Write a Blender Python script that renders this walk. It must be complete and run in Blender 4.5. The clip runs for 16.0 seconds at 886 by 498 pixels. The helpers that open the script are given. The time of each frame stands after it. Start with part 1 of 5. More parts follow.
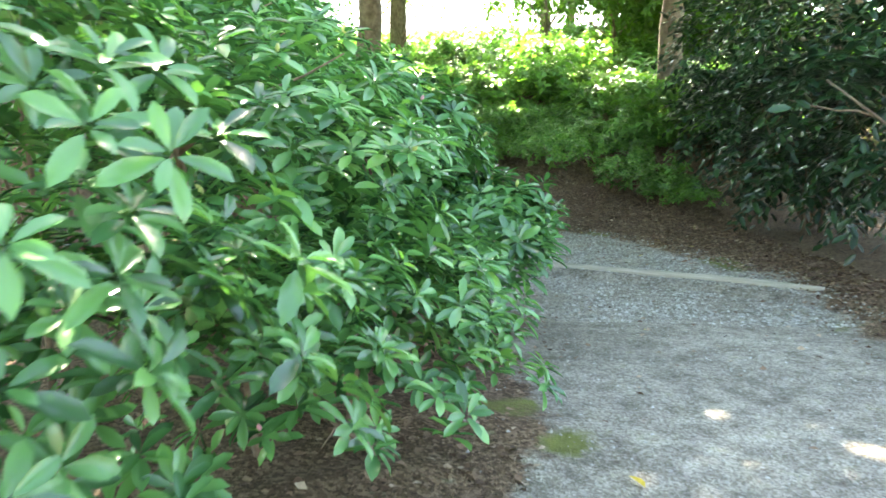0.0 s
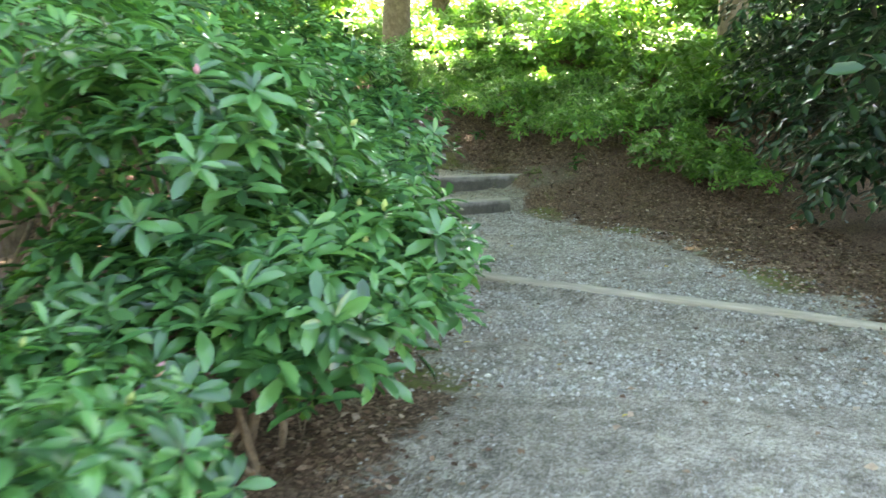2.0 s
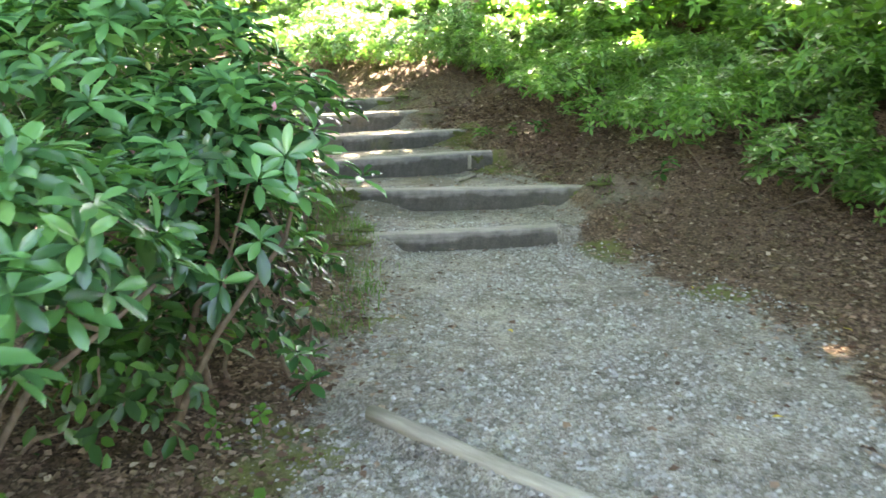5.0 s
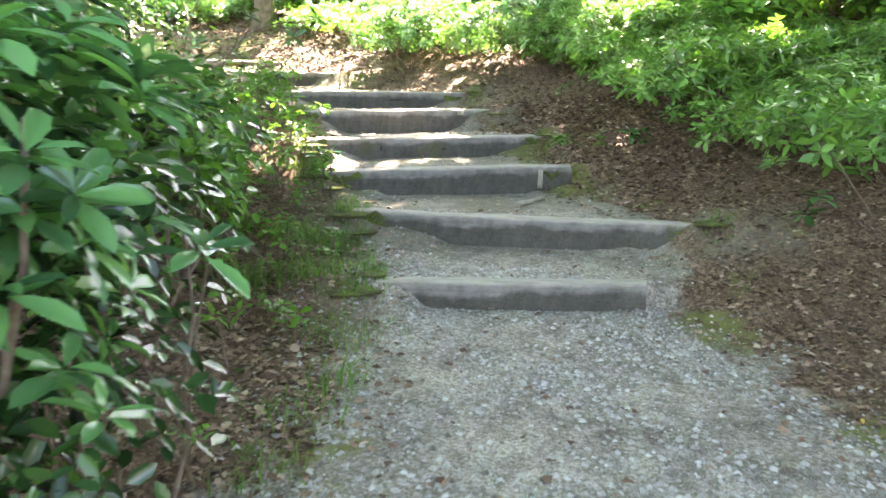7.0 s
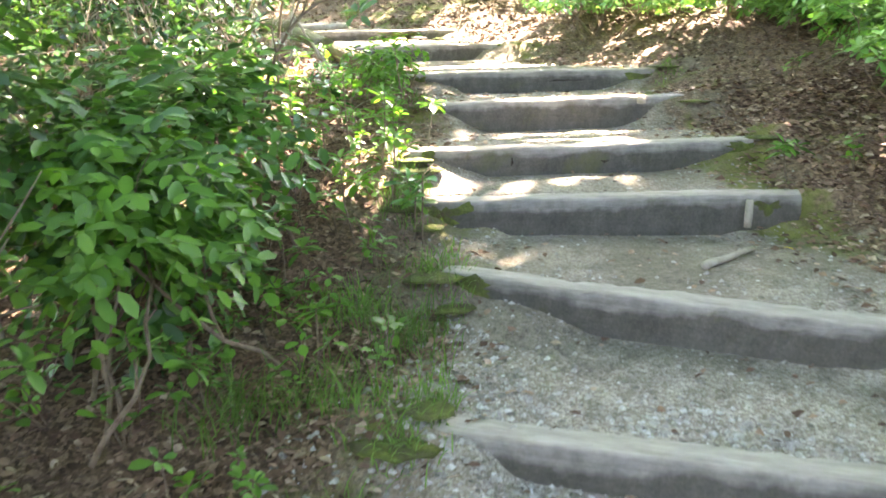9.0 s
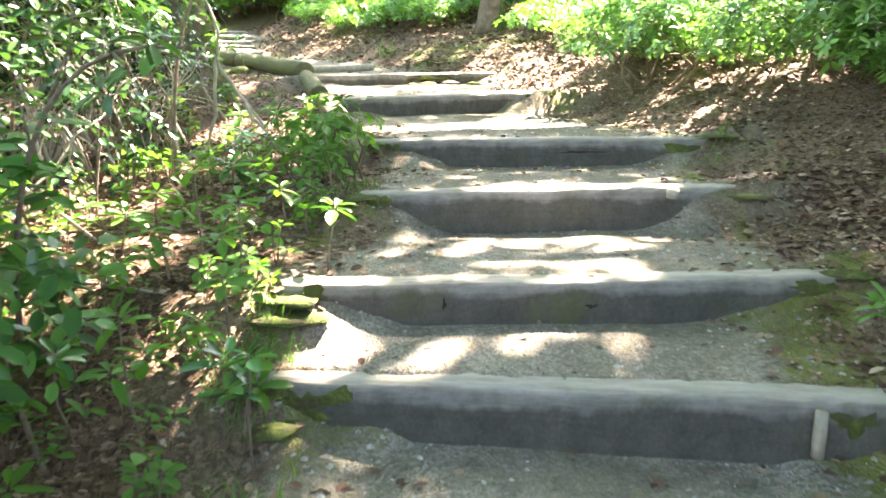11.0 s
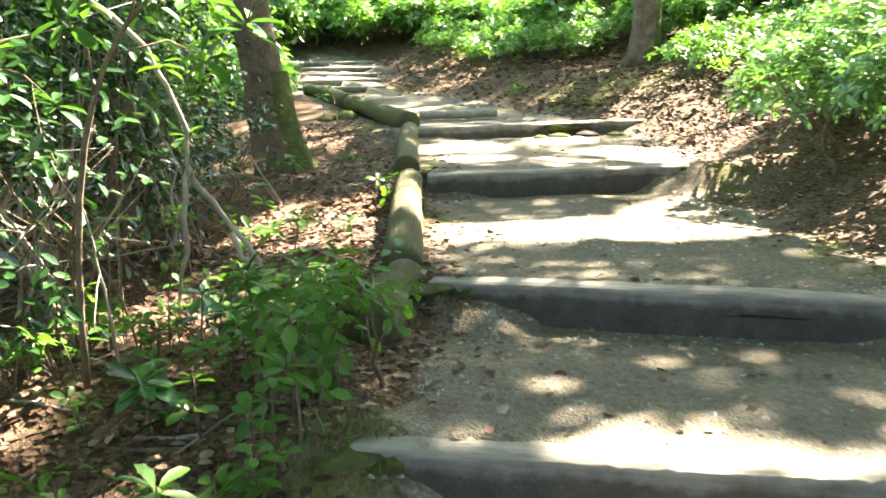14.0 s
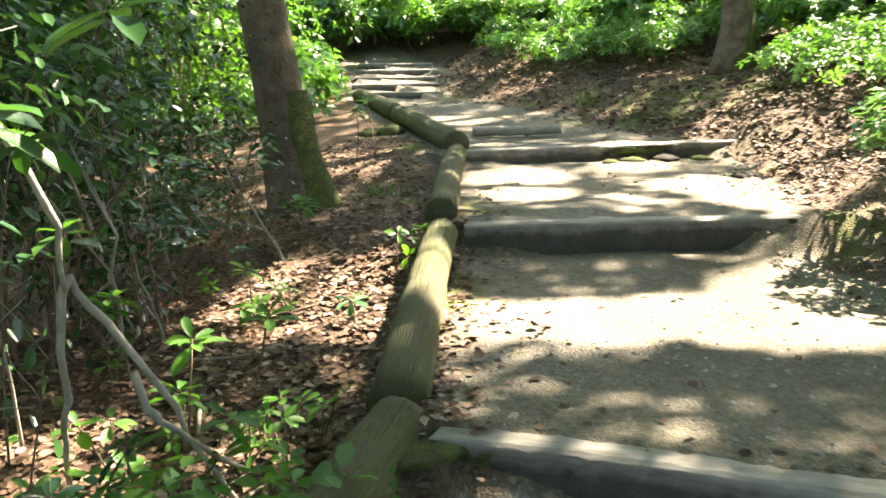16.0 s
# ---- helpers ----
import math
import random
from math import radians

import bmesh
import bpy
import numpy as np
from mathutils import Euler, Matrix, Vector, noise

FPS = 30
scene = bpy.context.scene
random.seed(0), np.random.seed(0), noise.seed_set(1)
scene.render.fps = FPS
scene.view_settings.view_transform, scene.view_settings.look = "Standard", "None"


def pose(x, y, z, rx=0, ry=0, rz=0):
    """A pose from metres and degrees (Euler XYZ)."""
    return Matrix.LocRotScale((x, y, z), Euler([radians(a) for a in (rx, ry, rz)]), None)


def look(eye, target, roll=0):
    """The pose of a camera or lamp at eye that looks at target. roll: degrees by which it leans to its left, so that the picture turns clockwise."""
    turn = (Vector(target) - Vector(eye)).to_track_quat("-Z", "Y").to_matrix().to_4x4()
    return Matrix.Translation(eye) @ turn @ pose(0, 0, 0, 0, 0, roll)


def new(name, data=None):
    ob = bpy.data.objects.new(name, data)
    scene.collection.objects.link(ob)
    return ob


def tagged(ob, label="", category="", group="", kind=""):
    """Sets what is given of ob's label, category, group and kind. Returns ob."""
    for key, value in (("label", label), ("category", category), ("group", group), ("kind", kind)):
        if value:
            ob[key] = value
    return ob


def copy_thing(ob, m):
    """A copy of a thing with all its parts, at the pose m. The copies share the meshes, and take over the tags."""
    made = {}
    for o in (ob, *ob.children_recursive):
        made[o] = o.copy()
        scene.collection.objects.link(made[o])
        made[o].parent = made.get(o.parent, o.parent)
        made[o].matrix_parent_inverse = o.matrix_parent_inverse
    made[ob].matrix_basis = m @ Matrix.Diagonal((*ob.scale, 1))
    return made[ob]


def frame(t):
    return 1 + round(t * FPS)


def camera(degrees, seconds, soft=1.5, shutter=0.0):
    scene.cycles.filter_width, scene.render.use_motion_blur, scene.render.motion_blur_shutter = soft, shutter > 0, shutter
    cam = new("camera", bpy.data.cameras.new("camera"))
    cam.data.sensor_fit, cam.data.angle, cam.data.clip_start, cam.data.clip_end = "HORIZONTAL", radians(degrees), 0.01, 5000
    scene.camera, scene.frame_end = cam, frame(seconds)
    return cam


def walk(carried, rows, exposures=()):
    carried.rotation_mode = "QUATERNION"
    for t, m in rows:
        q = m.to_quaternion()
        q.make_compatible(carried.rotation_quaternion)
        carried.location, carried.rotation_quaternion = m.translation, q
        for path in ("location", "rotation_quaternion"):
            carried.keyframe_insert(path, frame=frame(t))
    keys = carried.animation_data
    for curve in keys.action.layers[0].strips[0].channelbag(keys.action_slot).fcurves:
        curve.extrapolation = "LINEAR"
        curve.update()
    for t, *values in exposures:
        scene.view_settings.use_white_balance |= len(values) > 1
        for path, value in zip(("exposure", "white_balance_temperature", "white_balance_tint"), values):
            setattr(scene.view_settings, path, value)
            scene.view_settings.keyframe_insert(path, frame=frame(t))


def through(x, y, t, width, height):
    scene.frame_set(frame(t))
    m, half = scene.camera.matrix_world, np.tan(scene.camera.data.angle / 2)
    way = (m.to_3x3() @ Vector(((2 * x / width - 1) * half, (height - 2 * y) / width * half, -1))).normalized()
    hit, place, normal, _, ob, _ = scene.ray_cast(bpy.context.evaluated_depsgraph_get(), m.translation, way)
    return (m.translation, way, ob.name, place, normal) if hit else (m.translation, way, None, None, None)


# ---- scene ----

# ---------------------------------------------------------------- camera
cam = camera(59.11, 16.0, soft=1.65, shutter=0.35)
# seconds, x, y, z, yaw, pitch, lean to the right
PATH = [
    (0.0, 0.323, -3.710, 1.235, 2.00, -7.99, -0.67),
    (0.5, 0.501, -3.211, 1.324, 5.15, -9.19, 0.52),
    (1.0, 0.703, -2.734, 1.347, 7.40, -9.70, 0.82),
    (1.5, 0.959, -2.251, 1.336, 7.46, -10.12, 0.67),
    (2.0, 1.238, -1.693, 1.331, 7.73, -10.24, 0.67),
    (2.5, 1.467, -1.070, 1.342, 7.85, -10.47, 0.51),
    (3.0, 1.647, -0.499, 1.347, 7.91, -10.88, 0.54),
    (3.5, 1.760, 0.051, 1.344, 8.81, -11.24, 0.66),
    (4.0, 1.808, 0.635, 1.394, 11.72, -11.66, 1.03),
    (4.5, 1.890, 1.197, 1.398, 14.93, -11.90, 1.34),
    (7.0, 1.612, 3.763, 1.356, 25.45, -12.12, -0.73),
    (7.5, 1.462, 4.328, 1.344, 25.78, -13.25, -1.03),
    (8.0, 1.251, 4.896, 1.465, 31.14, -14.36, -0.82),
    (8.5, 1.081, 5.389, 1.496, 37.80, -15.40, 0.54),
    (9.0, 0.977, 5.887, 1.523, 41.12, -15.00, 1.19),
    (9.5, 0.900, 6.425, 1.596, 44.39, -13.71, 1.40),
    (10.0, 0.755, 6.966, 1.591, 45.56, -12.88, 1.16),
    (12.5, -0.421, 8.700, 1.905, 51.38, -13.30, 0.56),
    (13.0, -0.639, 8.956, 1.921, 53.24, -13.30, 0.79),
    (13.5, -0.877, 9.284, 2.125, 54.37, -12.28, 0.50),
    (14.0, -1.107, 9.537, 2.140, 58.39, -11.67, 0.94),
    (14.5, -1.326, 9.772, 2.178, 60.30, -11.25, 1.03),
    (15.0, -1.553, 10.043, 2.176, 60.60, -11.13, 1.04),
    (15.5, -1.867, 10.253, 2.351, 61.18, -11.49, 0.62),
    (16.0, -2.131, 10.394, 2.366, 63.54, -12.09, 0.75),
]


def held(x, y, z, yaw, pitch, lean):
    return pose(x, y, z, 0, 0, yaw) @ pose(0, 0, 0, 90 + pitch, 0, 0) @ pose(0, 0, 0, 0, 0, -lean)


EXPOSURES = [(0.0, 4.15, 8000, 8), (2.0, 4.3, 8600, 11), (3.5, 4.5, 8700, 14), (7.0, 4.8, 8000, 24), (8.5, 4.98, 8050, 25), (10.0, 4.85, 7900, 23), (12.5, 4.05, 7450, 16), (14.0, 3.6, 7700, 14), (16.0, 3.05, 7800, 14)]
walk(cam, [(t, held(*p)) for t, *p in PATH], EXPOSURES)

# ---------------------------------------------------------------- light
SUN_FROM = Vector((-0.12, 0.66, 0.76)).normalized()
world = bpy.data.worlds.new("sky")
scene.world = world
world.use_nodes = True
wn = world.node_tree.nodes
sky = wn.new("ShaderNodeTexSky")
sky.sky_type, sky.sun_disc = "NISHITA", False
sky.sun_elevation = math.asin(SUN_FROM.z)
sky.sun_rotation = math.atan2(SUN_FROM.x, SUN_FROM.y)
world.node_tree.links.new(sky.outputs[0], wn["Background"].inputs[0])
wn["Background"].inputs[1].default_value = 0.095
sun = new("sun", bpy.data.lights.new("sun", "SUN"))
sun.data.energy, sun.data.angle, sun.data.color = 5.0, radians(0.6), (1.0, 0.95, 0.86)
sun.matrix_world = look(SUN_FROM * 60, (0, 0, 0))

rng = np.random.default_rng(7)


# ---------------------------------------------------------------- materials
def nodes_of(name):
    m = bpy.data.materials.new(name)
    m.use_nodes = True
    return m, m.node_tree.nodes, m.node_tree.links, m.node_tree.nodes["Principled BSDF"]


def ramp(n, stops):
    r = n.new("ShaderNodeValToRGB")
    while len(r.color_ramp.elements) < len(stops):
        r.color_ramp.elements.new(0.5)
    for e, (p, c) in zip(r.color_ramp.elements, stops):
        e.position, e.color = p, (*c, 1)
    return r


def noise_node(n, l, scale, detail=4.0, rough=0.55, coord=None):
    t = n.new("ShaderNodeTexNoise")
    t.inputs["Scale"].default_value, t.inputs["Detail"].default_value, t.inputs["Roughness"].default_value = scale, detail, rough
    l.new(coord if coord else n.new("ShaderNodeNewGeometry").outputs["Position"], t.inputs["Vector"])
    return t


def bump(n, l, height, strength, distance, bsdf):
    b = n.new("ShaderNodeBump")
    b.inputs["Strength"].default_value, b.inputs["Distance"].default_value = strength, distance
    l.new(height, b.inputs["Height"])
    l.new(b.outputs[0], bsdf.inputs["Normal"])
    return b


def leaf_material(name, stops, rough=0.4, through=0.3, spec=0.5):
    m, n, l, b = nodes_of(name)
    g = n.new("ShaderNodeNewGeometry")
    info = n.new("ShaderNodeObjectInfo")
    t = noise_node(n, l, 1.3, 2.0)
    mix = n.new("ShaderNodeMath")
    mix.operation = "MULTIPLY_ADD"
    l.new(g.outputs["Random Per Island"], mix.inputs[0])
    mix.inputs[1].default_value = 0.75
    sc = n.new("ShaderNodeMath")
    sc.operation = "MULTIPLY_ADD"
    l.new(t.outputs[0], sc.inputs[0])
    sc.inputs[1].default_value, sc.inputs[2].default_value = 0.5, -0.15
    l.new(sc.outputs[0], mix.inputs[2])
    r = ramp(n, stops)
    l.new(mix.outputs[0], r.inputs[0])
    hv = n.new("ShaderNodeHueSaturation")
    val = n.new("ShaderNodeMapRange")
    val.inputs["To Min"].default_value, val.inputs["To Max"].default_value = 0.82, 1.18
    l.new(info.outputs["Random"], val.inputs["Value"])
    l.new(val.outputs[0], hv.inputs["Value"])
    l.new(r.outputs[0], hv.inputs["Color"])
    l.new(hv.outputs[0], b.inputs["Base Color"])
    fine = noise_node(n, l, 90.0, 2.0)
    bump(n, l, fine.outputs[0], 0.25, 0.004, b)
    b.inputs["Roughness"].default_value = rough
    b.inputs["Specular IOR Level"].default_value = spec
    tr = n.new("ShaderNodeBsdfTranslucent")
    tint = n.new("ShaderNodeMix")
    tint.data_type, tint.blend_type = "RGBA", "MULTIPLY"
    tint.inputs[0].default_value = 1.0
    l.new(hv.outputs[0], tint.inputs[6])
    tint.inputs[7].default_value = (1.5, 1.6, 0.7, 1)
    l.new(tint.outputs[2], tr.inputs["Color"])
    ms = n.new("ShaderNodeMixShader")
    ms.inputs[0].default_value = through
    l.new(b.outputs[0], ms.inputs[1])
    l.new(tr.outputs[0], ms.inputs[2])
    l.new(ms.outputs[0], n["Material Output"].inputs["Surface"])
    return m


def mottled(name, stops, scale, rough=0.85, bump_scale=60.0, bump_strength=0.5, bump_depth=0.01, detail=6.0, stretch=None, spec=0.3):
    m, n, l, b = nodes_of(name)
    coord = None
    if stretch:
        tc = n.new("ShaderNodeTexCoord")
        mp = n.new("ShaderNodeMapping")
        mp.inputs["Scale"].default_value = stretch
        l.new(tc.outputs["Object"], mp.inputs["Vector"])
        coord = mp.outputs[0]
    t = noise_node(n, l, scale, detail, 0.65, coord)
    r = ramp(n, stops)
    l.new(t.outputs[0], r.inputs[0])
    l.new(r.outputs[0], b.inputs["Base Color"])
    f = noise_node(n, l, bump_scale, 5.0, 0.6, coord)
    bump(n, l, f.outputs[0], bump_strength, bump_depth, b)
    b.inputs["Roughness"].default_value = rough
    b.inputs["Specular IOR Level"].default_value = spec
    return m


def island_material(name, stops, rough=0.8, scale=40.0, spec=0.3):
    m, n, l, b = nodes_of(name)
    g = n.new("ShaderNodeNewGeometry")
    r = ramp(n, stops)
    l.new(g.outputs["Random Per Island"], r.inputs[0])
    t = noise_node(n, l, scale, 4.0)
    hv = n.new("ShaderNodeHueSaturation")
    mr = n.new("ShaderNodeMapRange")
    mr.inputs["From Min"].default_value, mr.inputs["From Max"].default_value = 0.3, 0.7
    mr.inputs["To Min"].default_value, mr.inputs["To Max"].default_value = 0.7, 1.25
    l.new(t.outputs[0], mr.inputs["Value"])
    l.new(mr.outputs[0], hv.inputs["Value"])
    l.new(r.outputs[0], hv.inputs["Color"])
    l.new(hv.outputs[0], b.inputs["Base Color"])
    bump(n, l, t.outputs[0], 0.4, 0.004, b)
    b.inputs["Roughness"].default_value = rough
    b.inputs["Specular IOR Level"].default_value = spec
    return m


RHODO = leaf_material("rhododendron_leaf", [(0.0, (0.014, 0.052, 0.022)), (0.3, (0.050, 0.168, 0.064)), (0.75, (0.118, 0.320, 0.108)), (1.0, (0.20, 0.42, 0.11))], 0.25, 0.28, 0.9)
# paler copy of the rhododendron leaf, with sunlight put into the colour
SUNLIT_RHODO = leaf_material("sunlit_rhododendron_leaf", [(0.0, (0.045, 0.13, 0.05)), (0.5, (0.115, 0.26, 0.10)), (1.0, (0.22, 0.37, 0.17))], 0.25, 0.28, 0.8)
LAUREL = leaf_material("laurel_leaf", [(0.0, (0.007, 0.024, 0.011)), (0.6, (0.015, 0.048, 0.019)), (0.9, (0.032, 0.09, 0.028)), (1.0, (0.075, 0.17, 0.042))], 0.28, 0.08, 0.5)
COVER = leaf_material("ground_cover_leaf", [(0.0, (0.045, 0.135, 0.032)), (0.5, (0.10, 0.25, 0.058)), (1.0, (0.20, 0.39, 0.09))], 0.32, 0.32, 0.7)
SAPLING = leaf_material("sapling_leaf", [(0.0, (0.05, 0.15, 0.03)), (0.6, (0.09, 0.24, 0.04)), (1.0, (0.15, 0.33, 0.05))], 0.45, 0.4)
# darker copy of the sapling leaf, with shade put into the colour
SHADED = leaf_material("shaded_thicket_leaf", [(0.0, (0.016, 0.06, 0.018)), (0.5, (0.045, 0.145, 0.032)), (1.0, (0.10, 0.25, 0.05))], 0.36, 0.3, 0.6)
GLOSSY = leaf_material("glossy_small_leaf", [(0.0, (0.012, 0.04, 0.014)), (0.6, (0.028, 0.085, 0.026)), (1.0, (0.07, 0.18, 0.045))], 0.22, 0.15, 0.7)
CROWN = leaf_material("tree_leaf", [(0.0, (0.05, 0.12, 0.025)), (0.5, (0.08, 0.19, 0.035)), (1.0, (0.15, 0.29, 0.05))], 0.5, 0.4)
GRASS = leaf_material("grass_blade", [(0.0, (0.045, 0.12, 0.025)), (1.0, (0.14, 0.27, 0.06))], 0.5, 0.4)
LITTER = island_material("dry_leaf", [(0.0, (0.06, 0.034, 0.022)), (0.45, (0.15, 0.088, 0.058)), (0.8, (0.27, 0.178, 0.122)), (1.0, (0.42, 0.325, 0.245))], 0.75, 30.0)
STONE = island_material("crushed_stone", [(0.0, (0.125, 0.115, 0.098)), (0.4, (0.258, 0.245, 0.218)), (0.8, (0.35, 0.335, 0.31)), (1.0, (0.46, 0.45, 0.43))], 0.8, 60.0)
TWIG = mottled("twig_bark", [(0.3, (0.09, 0.065, 0.045)), (0.7, (0.22, 0.17, 0.12))], 25.0)
PALE = mottled("pale_bare_wood", [(0.3, (0.22, 0.20, 0.165)), (0.7, (0.42, 0.385, 0.32))], 14.0)
BARK = mottled("tree_bark", [(0.3, (0.07, 0.052, 0.038)), (0.5, (0.145, 0.11, 0.08)), (0.72, (0.22, 0.175, 0.13))], 7.0, 0.9, 22.0, 0.9, 0.03)
MOSSY = mottled("mossy_bark", [(0.35, (0.07, 0.06, 0.035)), (0.5, (0.068, 0.09, 0.024)), (0.7, (0.12, 0.155, 0.034))], 14.0, 0.95, 50.0, 0.9, 0.02)


def sleeper_material():
    m, n, l, b = nodes_of("weathered_sleeper_wood")
    tc = n.new("ShaderNodeTexCoord")

    def mapped(scale):
        mp = n.new("ShaderNodeMapping")
        mp.inputs["Scale"].default_value = scale
        l.new(tc.outputs["Object"], mp.inputs["Vector"])
        return mp.outputs[0]

    grain = noise_node(n, l, 4.0, 9.0, 0.72, mapped((0.9, 7.0, 9.0)))
    drips = noise_node(n, l, 5.0, 6.0, 0.7, mapped((1.3, 3.0, 0.9)))
    blot = noise_node(n, l, 2.2, 5.0, 0.65)
    fine = noise_node(n, l, 70.0, 4.0, 0.7)
    r = ramp(n, [(0.28, (0.11, 0.106, 0.098)), (0.5, (0.165, 0.16, 0.148)), (0.75, (0.24, 0.232, 0.215))])
    l.new(grain.outputs[0], r.inputs[0])
    stain = n.new("ShaderNodeHueSaturation")
    mr = n.new("ShaderNodeMapRange")
    mr.inputs["From Min"].default_value, mr.inputs["From Max"].default_value = 0.32, 0.68
    mr.inputs["To Min"].default_value, mr.inputs["To Max"].default_value = 0.68, 1.3
    l.new(drips.outputs[0], mr.inputs["Value"])
    l.new(mr.outputs[0], stain.inputs["Value"])
    # the face is darker towards its foot, with a ragged upper limit
    sp = n.new("ShaderNodeAttribute")
    sp.attribute_name = "low_dark"
    edge = n.new("ShaderNodeMath")
    edge.operation = "MULTIPLY_ADD"
    l.new(blot.outputs[0], edge.inputs[0])
    edge.inputs[1].default_value = 1.9
    l.new(sp.outputs["Fac"], edge.inputs[2])
    lim = ramp(n, [(0.60, (0, 0, 0)), (0.74, (0.85, 0.85, 0.85))])
    half_sum = n.new("ShaderNodeMath")
    half_sum.operation = "MULTIPLY"
    l.new(edge.outputs[0], half_sum.inputs[0])
    half_sum.inputs[1].default_value = 0.5
    l.new(half_sum.outputs[0], lim.inputs[0])
    low_tone = ramp(n, [(0.3, (0.030, 0.030, 0.024)), (0.55, (0.052, 0.051, 0.041)), (0.75, (0.08, 0.076, 0.06))])
    l.new(fine.outputs[0], low_tone.inputs[0])
    low = n.new("ShaderNodeMix")
    low.data_type = "RGBA"
    l.new(lim.outputs[0], low.inputs[0])
    l.new(r.outputs[0], low.inputs[6])
    l.new(low_tone.outputs[0], low.inputs[7])
    l.new(low.outputs[2], stain.inputs["Color"])
    moss = ramp(n, [(0.58, (0, 0, 0)), (0.68, (0.7, 0.7, 0.7))])
    l.new(blot.outputs[0], moss.inputs[0])
    mix = n.new("ShaderNodeMix")
    mix.data_type = "RGBA"
    l.new(moss.outputs[0], mix.inputs[0])
    l.new(stain.outputs[0], mix.inputs[6])
    mix.inputs[7].default_value = (0.07, 0.078, 0.03, 1)
    # the light on the top is put into the colour: a paler upper edge
    at = n.new("ShaderNodeAttribute")
    at.attribute_name = "worn_or_lit"
    rag = n.new("ShaderNodeMath")
    rag.operation = "MULTIPLY_ADD"
    l.new(drips.outputs[0], rag.inputs[0])
    rag.inputs[1].default_value = 0.9
    rag.inputs[2].default_value = -0.45
    add = n.new("ShaderNodeMath")
    add.operation, add.use_clamp = "ADD", True
    l.new(at.outputs["Fac"], add.inputs[0])
    l.new(rag.outputs[0], add.inputs[1])
    cut = n.new("ShaderNodeMath")
    cut.operation = "MULTIPLY"
    l.new(add.outputs[0], cut.inputs[0])
    l.new(at.outputs["Fac"], cut.inputs[1])
    mix2 = n.new("ShaderNodeMix")
    mix2.data_type = "RGBA"
    l.new(cut.outputs[0], mix2.inputs[0])
    l.new(mix.outputs[2], mix2.inputs[6])
    pale = ramp(n, [(0.3, (0.22, 0.20, 0.165)), (0.5, (0.33, 0.305, 0.26)), (0.72, (0.46, 0.435, 0.38))])
    l.new(grain.outputs[0], pale.inputs[0])
    l.new(pale.outputs[0], mix2.inputs[7])
    l.new(mix2.outputs[2], b.inputs["Base Color"])
    hs = n.new("ShaderNodeMath")
    hs.operation = "MULTIPLY_ADD"
    l.new(fine.outputs[0], hs.inputs[0])
    hs.inputs[1].default_value = 0.35
    l.new(grain.outputs[0], hs.inputs[2])
    bump(n, l, hs.outputs[0], 0.7, 0.012, b)
    b.inputs["Roughness"].default_value = 0.85
    return m


SLEEPER = sleeper_material()
LOGWOOD = mottled("mossy_log_wood", [(0.3, (0.05, 0.045, 0.026)), (0.46, (0.135, 0.122, 0.078)), (0.56, (0.098, 0.115, 0.038)), (0.75, (0.27, 0.25, 0.185))], 5.0, 0.9, 14.0, 0.9, 0.02, 7.0, (0.35, 7.0, 7.0))


